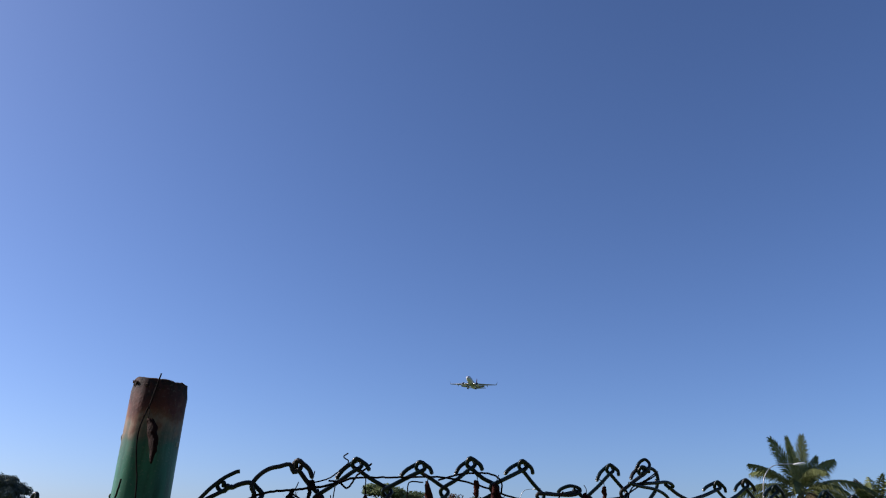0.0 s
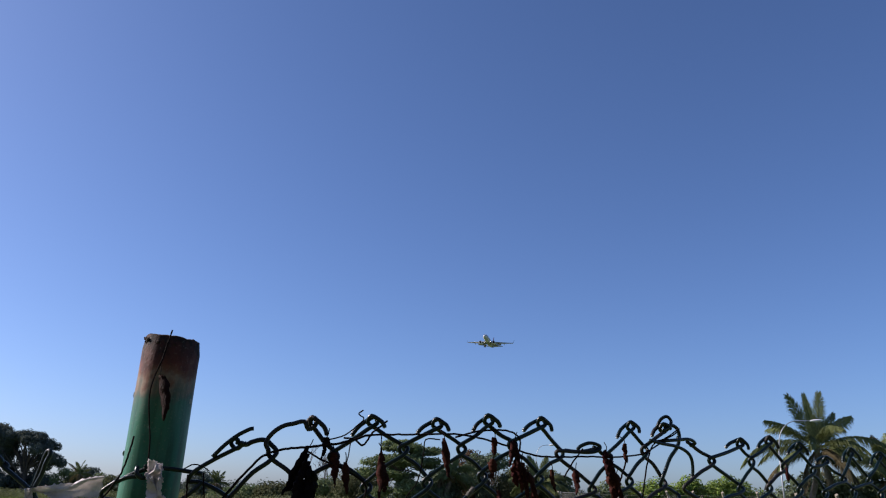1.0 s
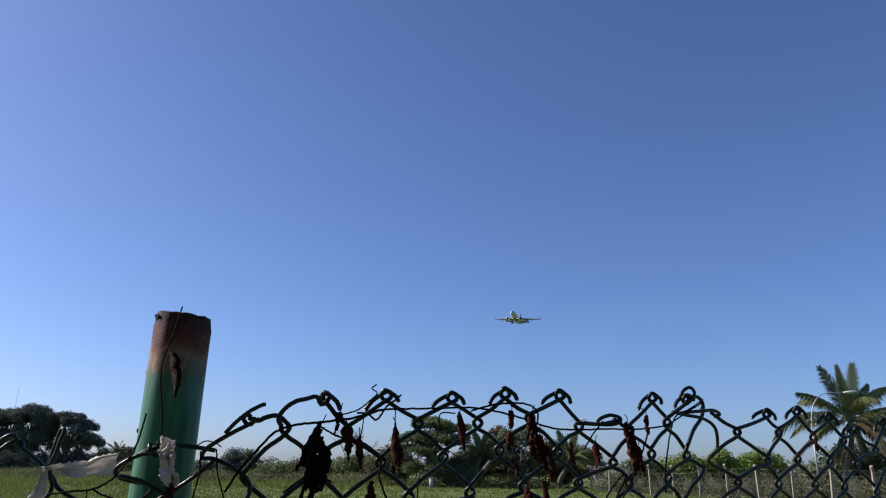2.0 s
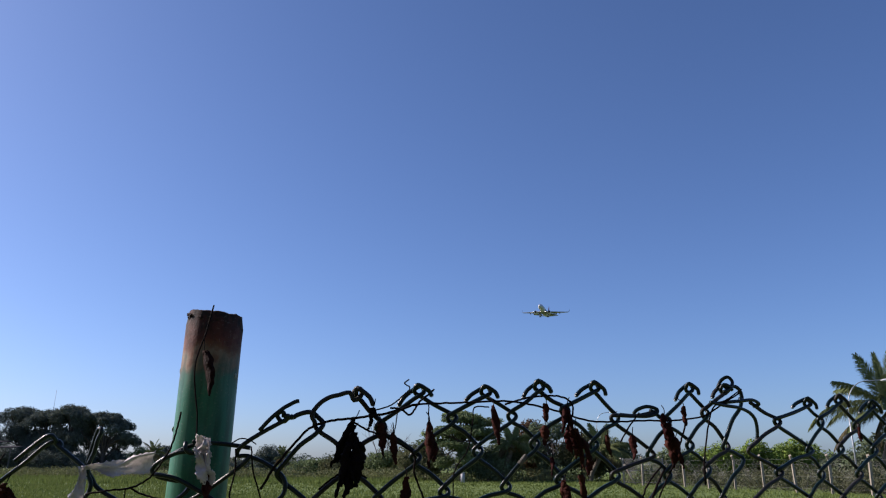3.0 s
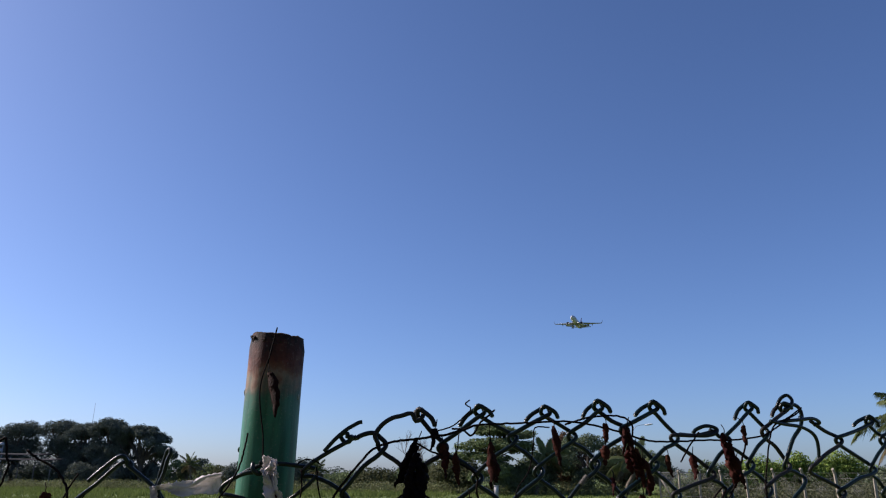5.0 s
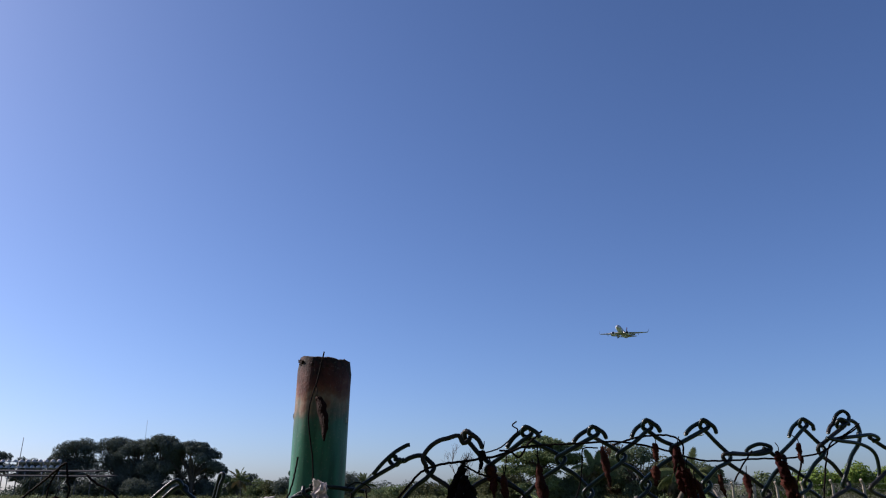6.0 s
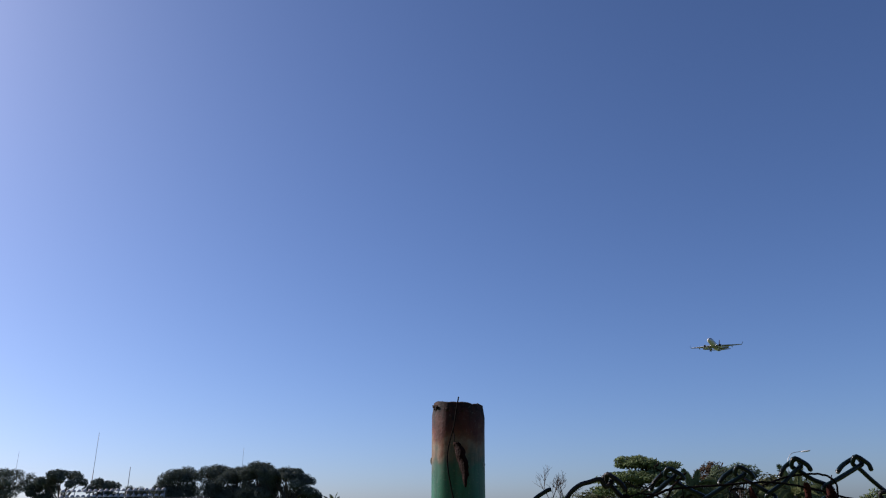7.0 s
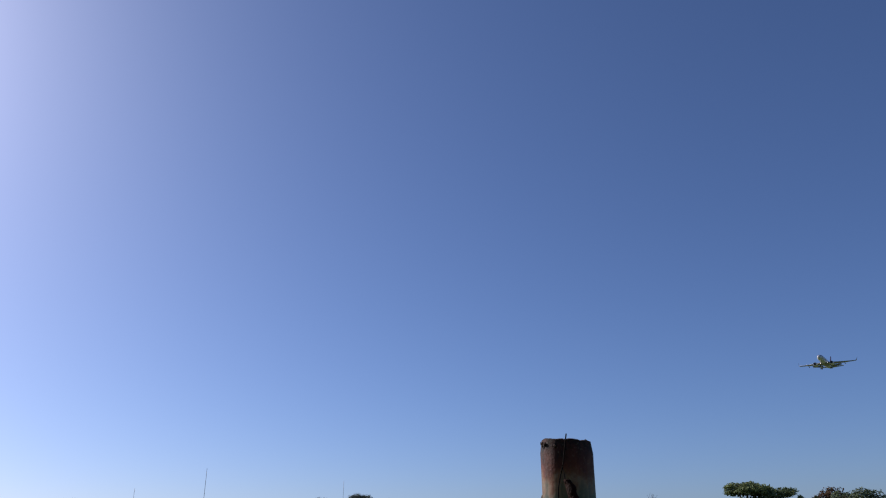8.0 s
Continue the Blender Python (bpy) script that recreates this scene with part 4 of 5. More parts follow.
def strand(i, right, rows, r):
    """One zigzag wire from its hooked top down: right, it swings between column i and the joints beyond it; else before it."""
    s = 1 if right else -1
    e = 0.0034
    px, pz = TOPS[i]
    pz = pz - (0.0074 if i not in CRUSHED else 0)
    top = Vector((px, pz))
    left_run, right_run = Vector(JOINTS[i]) - top, Vector(JOINTS[i + 1]) - top
    own = right_run if right else left_run
    long = r.uniform(0.26, 0.38) if right else r.uniform(0.40, 0.54)
    if i == 1:
        long = 0.42 if right else 0.05
    lift = r.uniform(0.0076, 0.0088)
    eye = 0.0024 if i == 1 else 0.0043        # half the width of the loop at the hook
    yt = -0.0060 if right else 0.0045
    pts = []
    if i not in CRUSHED:
        out = Vector((-own.y, own.x)).normalized()
        out = out if out.y > 0 else -out
        for q, up in ((long, 0.0062), (long * 0.66, 0.0082), (long * 0.30, 0.0086)):
            p = top + own * q + out * up
            pts.append(on_fence(p.x, p.y, yt))
        pts.append(on_fence(px - s * 0.0008, pz + lift + 0.0010, yt * 0.8))
        pts.append(on_fence(px - s * eye, pz + lift * 0.62, yt * 0.2))
        pts.append(on_fence(px - s * eye * 0.85, pz + 0.0016, -yt * 0.4))
        p = top + own * 0.10
        pts.append(on_fence(p.x, p.y, -yt * 0.5))
    else:
        pts.append(on_fence(px - s * 0.004, pz + 0.002, yt * 0.5))
        pts.append(on_fence(px + s * 0.003, pz, -yt * 0.5))
    turns = [(px, pz, 0)]
    for row in range(rows):
        turns.append((*row_node(i + 1 if right else i, row, 1), s))
        turns.append((*row_node(i, row + 1, 0), -s))
    y0 = 0.0032 if right else -0.0032          # falling wires lie behind rising ones
    for k in range(1, len(turns) - 1):
        (ax, az, _), (bx, bz, way), (cx, cz, _) = turns[k - 1:k + 2]
        y1 = y0 if way == s else -y0
        tx = bx + e * way
        bow = r.uniform(-0.0012, 0.0012)
        if k == 1 and (i, right) in BELLY:
            for x, z in BELLY[(i, right)]:
                pts.append(on_fence(x, z, y1))
        else:
            pts.append(on_fence(ax + (tx - ax) * 0.45, az + (bz - az) * 0.45 + bow, y1))
            pts.append(on_fence(ax + (tx - ax) * 0.82, az + (bz + 0.002 - az) * 0.82, y1))
        pts.append(on_fence(tx, bz + 0.0022, y1 * 0.5))
        pts.append(on_fence(tx, bz - 0.0022, -y1 * 0.5))
        pts.append(on_fence(tx + (cx - tx) * 0.18, bz - 0.002 + (cz - bz + 0.002) * 0.18, -y1))
    return pts


def near_fence():
    ob = thing("chain_link_fence", (0, 0, 0), "old dark green coated chain-link fence with bent hooked tops", "fence")
    r = random.Random(9)
    for i in range(len(TOPS)):
        for right in (False, True):
            if (i == 0 and not right) or (i == 9 and not right):
                continue
            rows = 27
            line = glide(strand(i, right, rows, r), 3)
            w = tube("wire", line, WIRE * r.uniform(0.95, 1.05), M_wire_worn if i in (1, 9) or r.random() < 0.1 else M_wire, ob, 8)
            if i not in CRUSHED:
                tip = (line[0] - line[1]).normalized()
                tube("cut_end", [line[0] - tip * 0.0004, line[0] + tip * 0.0004, line[0] + tip * 0.0010], WIRE * 0.72, M_galv, w, 8, "bare bright cut end")
    # bent and broken wires round the post
    def bent(points, label=""):
        line = glide([on_fence(x, z, o) for x, z, o in points], 6)
        tube("bent_wire", line, WIRE * 0.93, M_wire, ob, 8, label)

    bent([(-0.130, 1.6125, -.005), (-0.120, 1.6235, -.006), (-0.110, 1.6325, -.005), (-0.103, 1.637, -.004), (-0.0985, 1.6395, -.003), (-0.0955, 1.640, -.003)])
    bent([(-0.108, 1.6285, -.006), (-0.113, 1.630, -.001), (-0.117, 1.6265, .004), (-0.113, 1.6215, .004), (-0.107, 1.622, -.002), (-0.104, 1.627, -.006)])
    bent([(-0.101, 1.6265, -.001), (-0.111, 1.6205, -.002), (-0.126, 1.612, -.003), (-0.141, 1.6025, -.003), (-0.149, 1.596, -.001), (-0.151, 1.590, .003),
          (-0.142, 1.5895, .005), (-0.125, 1.583, .003), (-0.109, 1.573, -.001), (-0.104, 1.563, -.003), (-0.108, 1.552, -.004),
          (-0.128, 1.541, -.003), (-0.150, 1.525, -.003), (-0.158, 1.505, .003), (-0.135, 1.48, .003)])
    bent([(-0.140, 1.597, .003), (-0.153, 1.599, .001), (-0.170, 1.601, -.002), (-0.184, 1.601, -.006), (-0.197, 1.5965, -.008), (-0.210, 1.590, -.008), (-0.216, 1.587, -.008)],)
    bent([(-0.137, 1.590, -.002), (-0.146, 1.580, -.004), (-0.162, 1.568, -.004), (-0.178, 1.557, -.004), (-0.200, 1.545, -.004)])
    bent([(-0.190, 1.5935, -.010), (-0.201, 1.5925, -.012), (-0.212, 1.588, -.012), (-0.222, 1.5815, -.011), (-0.2245, 1.576, -.010), (-0.218, 1.571, -.010),
          (-0.204, 1.568, -.010), (-0.194, 1.5665, -.010), (-0.189, 1.562, -.010), (-0.196, 1.554, -.010), (-0.211, 1.545, -.010)])
    bent([(-0.219, 1.5735, -.016), (-0.201, 1.570, -.015), (-0.185, 1.562, -.012), (-0.167, 1.552, -.010), (-0.150, 1.540, -.008)])
    bent([(-0.195, 1.6015, -.012), (-0.193, 1.596, -.016), (-0.189, 1.592, -.014), (-0.184, 1.594, -.010), (-0.185, 1.600, -.008), (-0.190, 1.603, -.008)])
    # a single hairpin and a tall loop where the mesh has come undone
    bent([(-0.400, 1.545, .001), (-0.374, 1.567, 0), (-0.354, 1.582, -.001), (-0.338, 1.596, -.002), (-0.332, 1.601, -.001), (-0.327, 1.6035, .003), (-0.323, 1.601, .004), (-0.322, 1.596, .002)])
    bent([(-0.360, 1.585, -.005), (-0.351, 1.593, -.005), (-0.339, 1.603, -.005), (-0.333, 1.6075, -.004), (-0.3285, 1.608, -.003), (-0.326, 1.604, 0), (-0.3255, 1.600, .002),
          (-0.314, 1.592, .002), (-0.297, 1.580, .001), (-0.289, 1.570, 0), (-0.286, 1.563, -.001), (-0.290, 1.553, -.001), (-0.31, 1.54, -.001)])
    bent([(-0.299, 1.572, .003), (-0.2945, 1.580, .002), (-0.2915, 1.591, .001), (-0.2875, 1.605, -.001), (-0.2845, 1.613, -.003), (-0.281, 1.6145, -.005), (-0.2795, 1.611, -.006),
          (-0.282, 1.604, -.006), (-0.285, 1.593, -.004), (-0.291, 1.579, -.001), (-0.288, 1.569, .004), (-0.280, 1.560, .003), (-0.255, 1.547, .002)])
    # the mesh goes on lower beyond the post
    for k in range(20):
        x = -0.262 - 0.062 * k
        for s in (-1, 1):
            pts = [on_fence(x - 0.012 * s, 1.515, -.006), on_fence(x, 1.532, -.004)]
            for row in range(25):
                z = 1.525 - 0.0585 * row
                pts += [on_fence(x + s * 0.036, z - 0.027, 0), on_fence(x + s * 0.030, z - 0.036, .003), on_fence(x - s * 0.005, z - 0.0585, 0)]
            tube("wire", glide(pts, 3), WIRE, M_wire, ob, 6)
    # a crushed loop near the tall hook
    bent([(0.352, 1.668, .004), (0.358, 1.678, .002), (0.366, 1.682, -.002), (0.371, 1.676, -.005), (0.366, 1.668, -.006), (0.357, 1.664, -.005)])
    bent([(0.337, 1.651, -.008), (0.356, 1.648, -.008), (0.376, 1.646, -.007), (0.392, 1.640, -.005), (0.399, 1.630, -.003), (0.399, 1.612, 0), (0.392, 1.602, .003)])
    bent([(0.346, 1.650, -.004), (0.360, 1.652, -.006), (0.378, 1.654, -.007), (0.396, 1.656, -.006), (0.406, 1.652, -.003), (0.399, 1.649, .001)])
    bent([(0.225, 1.634, .002), (0.240, 1.633, .000), (0.256, 1.633, -.003), (0.267, 1.636, -.005), (0.268, 1.641, -.004), (0.257, 1.6435, -.002), (0.246, 1.640, .001), (0.241, 1.6355, .003)])
    return ob


near_fence()


def fence_post():
    """A steel pipe, sawn off unevenly and rusted at the top, its foot in the ground."""
    ob = thing("fence_post", (-0.1945, 0.613, 1.7295), "green painted steel pipe post with a rusty broken top", "post")
    ob.matrix_basis = pose(-0.1945, 0.613, 1.7295, 0, 1.4, 0)
    R, n = 0.0280, 56
    heights = [-1.95, -1.2, -0.8, -0.5, -0.35] + [-0.25 + 0.0125 * i for i in range(20)]
    verts, faces = [], []

    def rim(a):
        return (0.0020 * noise.noise((math.cos(a) * 2.2, math.sin(a) * 2.2, 3.1)) + 0.0011 * noise.noise((math.cos(a) * 7, math.sin(a) * 7, 8.2))
                - 0.0015 * math.cos(a))

    for j, z in enumerate(heights + [0.0]):
        for k in range(n):
            a = 2 * math.pi * k / n
            d = R * (1 + 0.012 * noise.noise((math.cos(a) * 3, math.sin(a) * 3, z * 14)))
            zz = z
            if z > -0.02:
                d += 0.0007 * noise.noise((math.cos(a) * 9, math.sin(a) * 9, z * 200 + 2)) - (0.0016 if z == 0 else 0)
            if z == 0.0:
                zz = rim(a)
            elif z > -0.05:
                zz = z + rim(a) * (z + 0.05) / 0.05
            verts.append((d * math.cos(a), d * math.sin(a), zz))
    rows = len(heights) + 1
    for j in range(rows - 1):
        for k in range(n):
            a, b = j * n + k, j * n + (k + 1) % n
            faces.append((a, b, b + n, a + n))
    link_mesh("pipe", verts, faces, M_post, ob)
    verts, faces = [], []
    for j, (q, dz) in enumerate(((R - 0.0016, 0), (R - 0.0028, 0.0008), (R - 0.0046, -0.001), (R - 0.005, -0.03), (R - 0.005, -0.3))):
        for k in range(n):
            a = 2 * math.pi * k / n
            w = rim(a) if dz > -0.02 else 0
            verts.append((q * math.cos(a), q * math.sin(a), w + dz))
    for j in range(4):
        for k in range(n):
            a, b = j * n + k, j * n + (k + 1) % n
            faces.append((a, b, b + n, a + n))
    link_mesh("rim", verts, faces, M_rustcut, ob, "rough rusted rim")
    # a curl of old paint lifting off the side
    for a0, z0, w, h in ((math.pi + 0.10, -0.058, 0.0030, 0.0075), (-0.12, -0.062, 0.0020, 0.0050), (math.pi + 0.22, -0.115, 0.0022, 0.0050)):
        verts, faces = [], []
        for i in range(7):
            u = i / 6
            for k in range(4):
                v = k / 3
                d = R + 0.0003 + 0.0016 * v * v * (0.4 + 0.6 * math.sin(math.pi * u))
                aa = a0 + (v - 0.5) * w / R
                verts.append((d * math.cos(aa), d * math.sin(aa), z0 + (u - 0.5) * h))
        for i in range(6):
            for k in range(3):
                q = i * 4 + k
                faces.append((q, q + 1, q + 5, q + 4))
        flake = link_mesh("paint_flake", verts, faces, M_flake, ob, "pale curl of lifting paint")
        solid = flake.modifiers.new("thickness", 'SOLIDIFY')
        solid.thickness = 0.0003
    # flakes of rust standing off the broken edge
    r = random.Random(31)
    for k in range(9):
        a = -2.55 + r.random() * 1.5
        c = Vector((math.cos(a) * R, math.sin(a) * R, rim(a) - 0.004 - 0.006 * r.random()))
        bm = bmesh.new()
        bmesh.ops.create_icosphere(bm, subdivisions=2, radius=1, matrix=Matrix.Translation(c) @ pose(0, 0, 0, 0, 0, math.degrees(a)) @
                                   Matrix.Diagonal((0.0008, 0.0012 + 0.0012 * r.random(), 0.0010 + 0.0010 * r.random(), 1)))
        for w in bm.verts:
            w.co += Vector(noise.noise_vector(w.co * 620)) * 0.0015
        part("rust_flake", bm, M_rustcut, ob)
    return ob


fence_post()


# ---- dry leaves, vines and scraps caught on the fence ----
def dead_leaf(x, z, length, width, mat, label, off=-0.008, tilt=0.0, seed=0, y=None, curl=1.0, stalk=0.009, crumple=1.0):
    """A shrivelled leaf that hangs by its stalk: folded along its rib, curled in and crumpled."""
    r = random.Random(seed * 13 + 5)
    yy = fence_y(x) + off if y is None else y
    ob = thing("dead_leaf", (x, yy, z), label, "leaf", "dry leaves on the fence")
    ob.matrix_basis = pose(x, yy, z, r.uniform(-8, 8), tilt, r.uniform(-35, 35))
    n, m = 18, 5
    verts, faces = [], []
    shreds = 1 if crumple < 0.6 else 1 + int(width > 0.0095) + int(width > 0.0135) + int(width > 0.0175)
    crumple *= 0.85
    for h in range(shreds):
        off_x = (h - (shreds - 1) / 2) / max(1, shreds) * width * 0.9 + r.uniform(-.1, .1) * width
        off_y = r.uniform(-.3, .3) * width
        z0 = -r.uniform(0, 0.25) * length * (h > 0)
        ln = (length + z0) * r.uniform(0.7, 1.0)
        wd = width * (1.0 if shreds == 1 else r.uniform(0.45, 0.68) if shreds == 2 else r.uniform(0.34, 0.55))
        twist, wave, lean = r.uniform(-2.2, 2.2) * crumple, r.uniform(0, 9), r.uniform(-.14, .14) * crumple
        fold = curl * r.uniform(0.7, 1.3)
        first = len(verts)
        for i in range(n + 1):
            u = i / n
            w = wd * 0.5 * max(0.12, math.sin(math.pi * min(1, 0.10 + u * 0.90)) ** 0.7) * (1 + 0.25 * crumple * math.sin(u * 8 + wave))
            gather = 1 - (1 - u) ** 3 * 0.85
            for k in range(m + 1):
                q = -1 + 2 * k / m
                a = q * fold
                px, py = w * math.sin(a) / max(fold, 0.4) * 1.2, w * (1 - math.cos(a)) / max(fold, 0.4) * 1.4
                t = twist * u
                px, py = px * math.cos(t) - py * math.sin(t), px * math.sin(t) + py * math.cos(t)
                nz = (noise.noise_vector((u * 7 + seed * 3.3 + h * 5, q * 0.9, seed + h)) + 0.3 * noise.noise_vector((u * 15 + seed, q * 2.1, seed + h * 3))) * crumple
                edge = r.uniform(-1, 1) * 0.12 * wd * crumple * (abs(q) > 0.9)
                verts.append((off_x * gather + px + edge + lean * u * ln + nz[0] * width * 0.22, off_y * gather + py + nz[1] * width * 0.25,
                              z0 - u * ln + nz[2] * length * 0.02 - edge))
        for i in range(n):
            for k in range(m):
                a = first + i * (m + 1) + k
                faces.append((a, a + 1, a + m + 2, a + m + 1))
    blade = link_mesh("blade", verts, faces, mat, ob)
    solid = blade.modifiers.new("thickness", 'SOLIDIFY')
    solid.thickness = 0.0006
    top = Vector(verts[2])
    tube("stalk", glide([top + Vector((0, 0, -0.004)), top + Vector((0.001, 0.001, stalk * 0.4)), top + Vector((r.uniform(-.004, .004), 0.004, stalk))], 4), 0.0005, M_stem, ob, 5)
    return ob


DARK = "shrivelled dark brown leaf hanging from the fence wire"
RED = "curled dry reddish-brown leaf hanging from the fence wire"
LEAVES = [(-0.042, 1.624, 0.050, 0.013, 0, 25), (-0.040, 1.611, 0.056, 0.022, 0, 2), (-0.044, 1.598, 0.050, 0.018, 0, 5), (-0.026, 1.634, 0.030, 0.008, 0, 8),
          (-0.015, 1.608, 0.026, 0.009, 1, 4), (-0.007, 1.611, 0.040, 0.010, 0, -4), (-0.018, 1.620, 0.020, 0.013, 0, 0), (0.027, 1.622, 0.047, 0.016, 0, -4),
          (0.088, 1.638, 0.039, 0.010, 1, -5), (0.142, 1.642, 0.020, 0.008, 1, 2), (0.140, 1.620, 0.026, 0.011, 1, 0), (0.163, 1.640, 0.028, 0.014, 0, 4),
          (0.166, 1.622, 0.034, 0.020, 1, -14), (0.172, 1.618, 0.040, 0.016, 1, -8), (0.178, 1.608, 0.032, 0.012, 0, -10), (0.146, 1.589, 0.024, 0.008, 1, -6),
          (0.186, 1.590, 0.024, 0.011, 1, 2), (0.207, 1.612, 0.028, 0.011, 0, -4), (0.236, 1.612, 0.032, 0.010, 1, 3), (0.274, 1.636, 0.036, 0.022, 1, -4),
          (0.281, 1.620, 0.044, 0.022, 1, -6), (0.288, 1.606, 0.034, 0.018, 1, -3), (0.301, 1.645, 0.024, 0.009, 0, -8), (0.158, 1.567, 0.030, 0.018, 1, 0),
          (0.006, 1.571, 0.030, 0.010, 1, 0), (0.176, 1.572, 0.030, 0.010, 0, 0), (0.552, 1.628, 0.022, 0.006, 1, 0)]
KINDS = ((M_leaf_dead, DARK), (M_leaf_red, RED))
for k, (x, z, ln, wd, kind, tilt) in enumerate(LEAVES):
    mat, lab = KINDS[kind]
    if k < 4:
        mat = M_leaf_dark
    dead_leaf(x, z, ln, wd * (0.95 if k < 4 else 0.72), mat, lab, -0.009 - 0.002 * (k % 3), tilt, k, curl=0.9 + 0.3 * (k % 3))
for k, (x, z, ln, wd) in enumerate(((-0.478, 1.592, 0.030, 0.020), (-0.460, 1.594, 0.034, 0.016), (-0.402, 1.575, 0.022, 0.012), (-0.470, 1.575, 0.030, 0.02), (-0.365, 1.565, 0.03, 0.02))):
    dead_leaf(x, z, ln, wd, M_leaf_red, "dry red-brown leaf on a bare twig by the fence", -0.004, 0, 60 + k)
dead_leaf(-0.1888, 1.687, 0.060, 0.015, M_leaf_post, "rolled brown leaf hanging against the green post", 0, -15, 81, y=0.5745, curl=1.9, crumple=0.45, stalk=0.013)
dead_leaf(-0.172, 1.578, 0.040, 0.012, M_leaf_red, "dry red-brown leaf hanging below the plastic scrap", 0, 0, 82, y=0.568)


def vine(points, r, label, mat=None, name="dry_vine"):
    line = glide([on_fence(*p) for p in points], 8)
    rr = random.Random(len(points))
    line = [p + Vector((rr.uniform(-1, 1), rr.uniform(-1, 1), rr.uniform(-1, 1))) * r * 0.35 for p in line]
    ob = tube(name, line, r, mat or M_stem, None, 6)
    return tagged(ob, label, "vine", "dry vines")


THIN = "thin dry brown vine wound along the fence top"
vine([(-0.125, 1.560, -.006), (-0.112, 1.581, -.008), (-0.086, 1.612, -.009), (-0.066, 1.621, -.008), (-0.043, 1.624, -.010), (-0.017, 1.628, -.011), (0.015, 1.638, -.009)], 0.0013, THIN)
vine([(0.015, 1.638, -.008), (0.040, 1.640, -.004), (0.064, 1.641, -.006), (0.104, 1.643, -.009), (0.145, 1.637, -.006), (0.187, 1.626, -.008), (0.220, 1.626, -.004), (0.252, 1.628, -.006), (0.285, 1.629, -.004),
      (0.326, 1.635, -.006), (0.356, 1.651, -.008), (0.379, 1.664, -.006)], 0.0010, THIN)
vine([(-0.030, 1.630, -.009), (-0.010, 1.636, -.011), (0.001, 1.645, -.010), (0.008, 1.653, -.007), (0.003, 1.658, -.006), (0.007, 1.662, -.006)], 0.0007, THIN)
vine([(-0.010, 1.634, -.009), (0.000, 1.633, -.010), (0.009, 1.628, -.009), (0.018, 1.641, -.008), (0.028, 1.650, -.006), (0.031, 1.653, -.006)], 0.0010, THIN)
vine([(-0.046, 1.622, -.010), (-0.030, 1.613, -.011), (-0.012, 1.606, -.009), (0.012, 1.592, -.010), (0.013, 1.575, -.008), (0.022, 1.55, -.006)], 0.0010, THIN)
vine([(0.100, 1.640, -.006), (0.118, 1.646, -.004), (0.133, 1.649, -.004), (0.157, 1.650, -.005), (0.170, 1.643, -.006), (0.170, 1.630, -.008)], 0.0010, THIN)
vine([(0.382, 1.668, -.006), (0.360, 1.655, -.008), (0.340, 1.645, -.009), (0.330, 1.620, -.008), (0.322, 1.585, -.006), (0.321, 1.560, -.006)], 0.0009, THIN)
vine([(0.084, 1.637, -.006), (0.070, 1.636, -.008), (0.068, 1.622, -.008), (0.063, 1.596, -.006), (0.050, 1.575, -.005), (0.049, 1.54, -.004)], 0.0007, THIN)
vine([(0.222, 1.605, -.006), (0.234, 1.622, -.007), (0.246, 1.636, -.006)], 0.0009, THIN)
vine([(0.300, 1.640, -.006), (0.302, 1.628, -.008), (0.296, 1.610, -.006), (0.292, 1.60, -.005)], 0.0010, THIN)
vine([(-0.150, 1.596, -.006), (-0.149, 1.575, -.008), (-0.152, 1.555, -.008), (-0.147, 1.53, -.006)], 0.0009, THIN)
vine([(-0.136, 1.598, -.006), (-0.133, 1.577, -.007), (-0.124, 1.55, -.006), (-0.12, 1.53, -.006)], 0.0008, THIN)
vine([(-0.288, 1.556, -.004), (-0.265, 1.559, -.006), (-0.242, 1.562, -.008), (-0.223, 1.572, -.014), (-0.212, 1.587, -.016), (-0.2065, 1.598, -.016), (-0.2035, 1.614, -.014), (-0.2025, 1.629, -.012)], 0.0009,
     "thin dark twig leaning on the post")
vine([(-0.246, 1.562, -.006), (-0.235, 1.556, -.006), (-0.210, 1.550, -.006)], 0.0010, "thin dark twig leaning on the post")
vine([(-0.250, 1.561, -.006), (-0.250, 1.550, -.006), (-0.249, 1.535, -.006)], 0.0006, "thin dark twig leaning on the post")
TWIG = "bare dark twig sticking up by the fence"
vine([(-0.510, 1.585, 0), (-0.486, 1.603, 0), (-0.470, 1.616, 0), (-0.456, 1.626, 0), (-0.452, 1.610, 0), (-0.448, 1.598, 0), (-0.455, 1.575, 0)], 0.0012, TWIG, name="twig")
vine([(-0.462, 1.622, 0), (-0.471, 1.606, 0), (-0.472, 1.590, 0), (-0.468, 1.57, 0)], 0.0009, TWIG, name="twig")
vine([(-0.431, 1.614, 0), (-0.418, 1.606, 0), (-0.398, 1.596, 0), (-0.385, 1.580, 0), (-0.380, 1.56, 0)], 0.0012, TWIG, name="twig")
vine([(-0.374, 1.592, 0), (-0.382, 1.578, 0), (-0.388, 1.565, 0)], 0.0009, TWIG, name="twig")
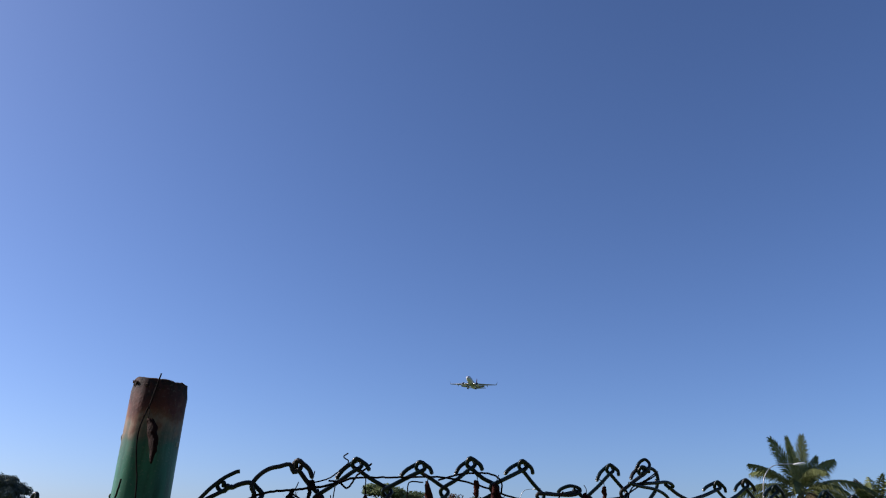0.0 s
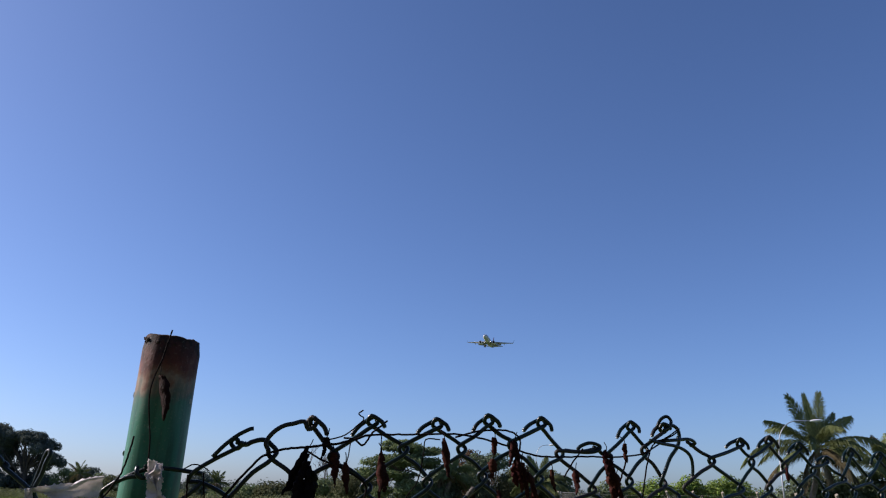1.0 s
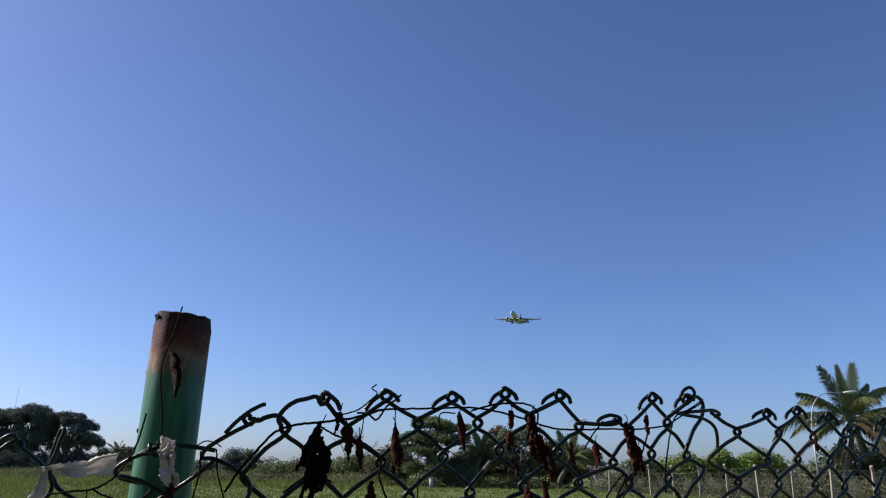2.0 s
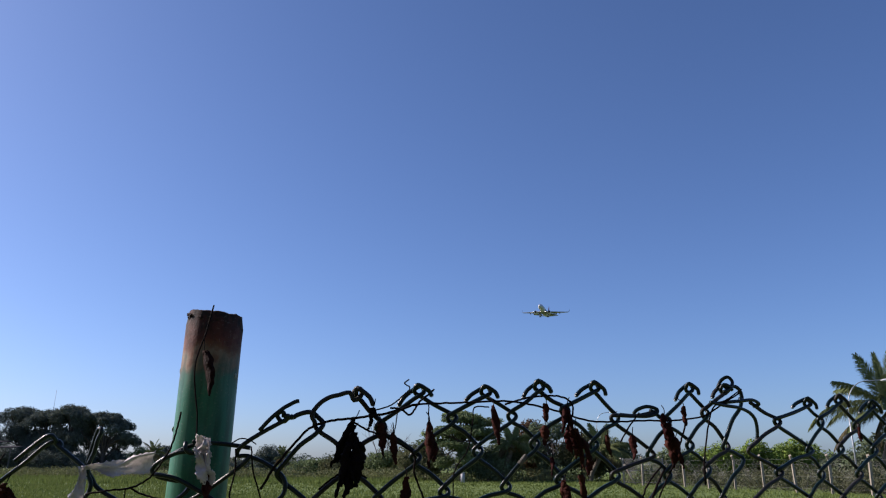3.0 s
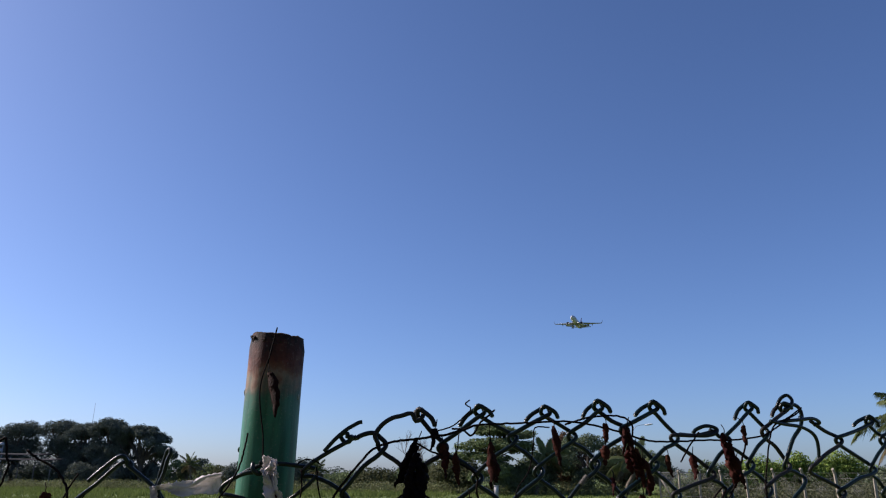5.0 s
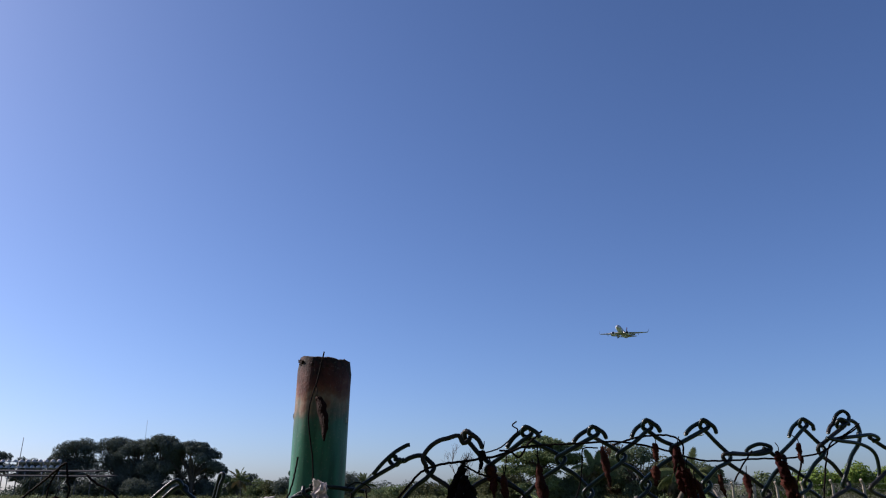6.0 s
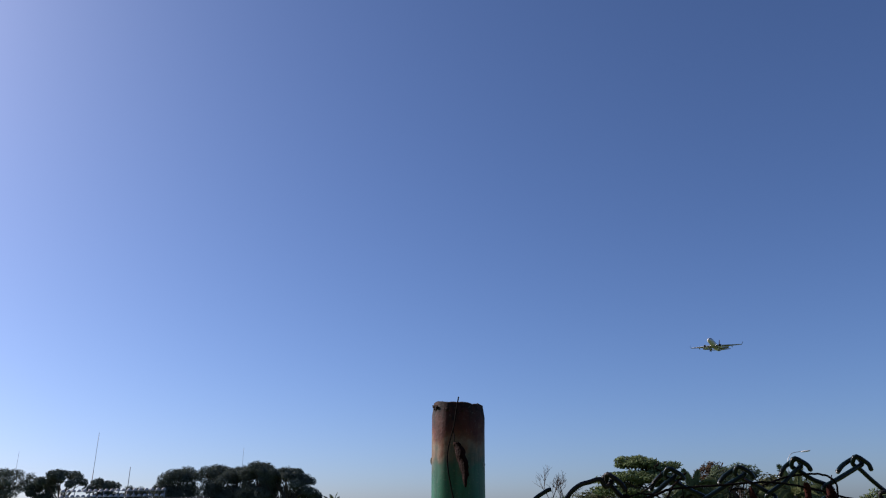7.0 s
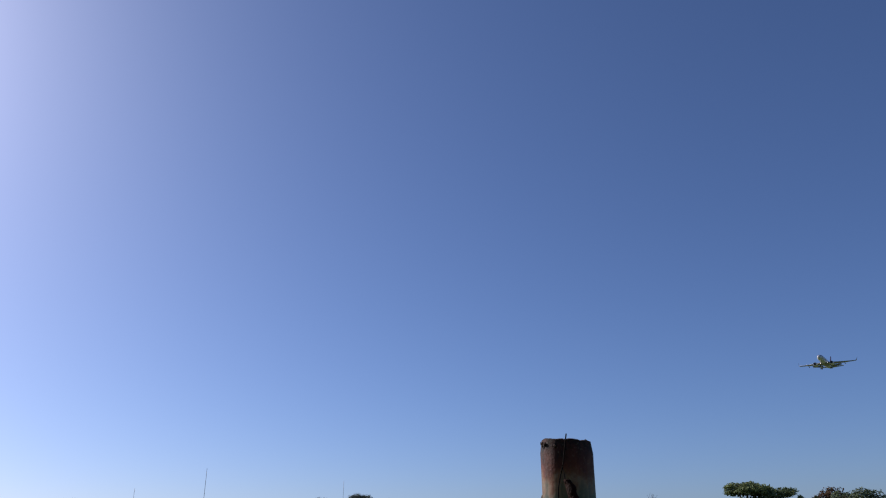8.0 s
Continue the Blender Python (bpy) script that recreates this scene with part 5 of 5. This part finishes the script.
# the stem on the post stands just off the paint
stem = tube("dry_vine", glide([(-0.1850, 0.5815, 1.7335), (-0.1880, 0.581, 1.718), (-0.1906, 0.580, 1.703), (-0.1926, 0.580, 1.697), (-0.1972, 0.580, 1.680), (-0.1976, 0.580, 1.664),
                              (-0.1944, 0.580, 1.6435), (-0.1910, 0.579, 1.627), (-0.1885, 0.577, 1.600)], 8), 0.0008, M_stem, None, 6)
tagged(stem, "thin dry vine stem climbing the green post", "vine", "dry vines")


def film(corner, across, down, n, m, label, seed, sag=0.0, taper=0.0):
    """A scrap of thin plastic sheet, gathered in soft folds and torn along its edges."""
    r = random.Random(seed)
    corner, across, down = Vector(corner), Vector(across), Vector(down)
    verts, faces = [], []
    for i in range(n + 1):
        for k in range(m + 1):
            u, v = i / n, k / m
            wide = (1 - taper) + taper * u ** 0.8
            p = corner + across * u + down * v * wide
            p += noise.noise_vector((u * 3.1 + seed, v * 2.3, seed * 1.7)) * 0.0045
            fold = math.sin((u * 2.6 if taper == 0 else v * 2.2) * 3.1 + 3 * noise.noise((u * 2, v * 2, seed)))
            p += Vector((0.0006, -0.0022, 0.0003)) * fold
            # sharp small creases on top of the soft folds
            crease = abs(noise.noise((u * 9 + seed, v * 5 - u * 3, seed))) + 0.6 * abs(noise.noise((u * 17, v * 13 + seed, 2.0)))
            p += Vector((0.0005, -0.0017, 0.0003)) * crease
            p += Vector((0, 0, -sag * math.sin(math.pi * u)))
            if i in (0, n) or k in (0, m):
                p += Vector((r.uniform(-1, 1), 0, r.uniform(-1, 1))) * 0.0010
            verts.append(p)
    for i in range(n):
        for k in range(m):
            a = i * (m + 1) + k
            faces.append((a, a + 1, a + m + 2, a + m + 1))
    ob = link_mesh("plastic_scrap", verts, faces, M_film)
    solid = ob.modifiers.new("thickness", 'SOLIDIFY')
    solid.thickness = 0.0003
    return tagged(ob, label, "plastic scrap", "torn plastic on the fence")


film((-0.294, fence_y(-0.29) - .006, 1.581), (0.067, 0.004, 0.013), (-0.003, 0, -0.019), 40, 14, "torn strip of white plastic stretched between wires", 3, 0.0015, 0.85)
film((-0.293, fence_y(-0.29) - .009, 1.581), (-0.012, -0.001, -0.046), (0.022, 0.001, 0.002), 34, 18, "torn white plastic scrap hanging from a wire", 4, 0, 0.8)
film((-0.184, 0.566, 1.606), (0.0135, 0.001, -0.003), (0.001, 0, -0.018), 20, 26, "crumpled white plastic scrap caught against the post", 6)
film((-0.182, 0.565, 1.592), (0.011, 0.001, -0.001), (0.006, 0, -0.026), 18, 30, "crumpled white plastic scrap caught against the post", 9)


# small frays and loops on the wires
M_fray = material("pale_frayed_fibre", (0.17, 0.16, 0.14), (0.09, 0.085, 0.075), 200, 0.9, 0.8)
for x, z, dx, dz in ((0.113, 1.582, 0.007, 0.0085),):
    line = glide([on_fence(x, z, -.0036), on_fence(x + dx * 0.5, z + dz * 0.5, -.0038), on_fence(x + dx, z + dz, -.0036)], 8)
    fr = random.Random(int(x * 1000))
    ob = tube("frayed_tie", line, lambda u: 0.0025 + 0.0007 * math.sin(u * 31) * fr.uniform(0.2, 1), M_fray, None, 9)
    tagged(ob, "pale frayed fibre wound on a fence wire", "tie", "ties on the fence")
vine([(0.268, 1.580, -.008), (0.256, 1.570, -.012), (0.246, 1.557, -.012), (0.240, 1.540, -.008)], 0.0010, THIN)
vine([(0.272, 1.578, -.008), (0.262, 1.565, -.013), (0.254, 1.550, -.012), (0.250, 1.535, -.008)], 0.0012, THIN)
vine([(0.293, 1.603, -.006), (0.284, 1.585, -.010), (0.272, 1.566, -.010), (0.262, 1.548, -.008)], 0.0009, THIN)
vine([(-0.073, 1.560, -.006), (-0.060, 1.570, -.010), (-0.046, 1.577, -.010), (-0.030, 1.570, -.007)], 0.0009, THIN)
vine([(-0.155, 1.601, -.004), (-0.147, 1.605, -.006), (-0.138, 1.604, -.008), (-0.131, 1.600, -.008)], 0.0006, THIN)
vine([(0.026, 1.640, -.006), (0.026, 1.630, -.008), (0.026, 1.622, -.009)], 0.0006, THIN)
vine([(-0.003, 1.635, -.008), (-0.004, 1.622, -.009), (-0.006, 1.610, -.009)], 0.0006, THIN)
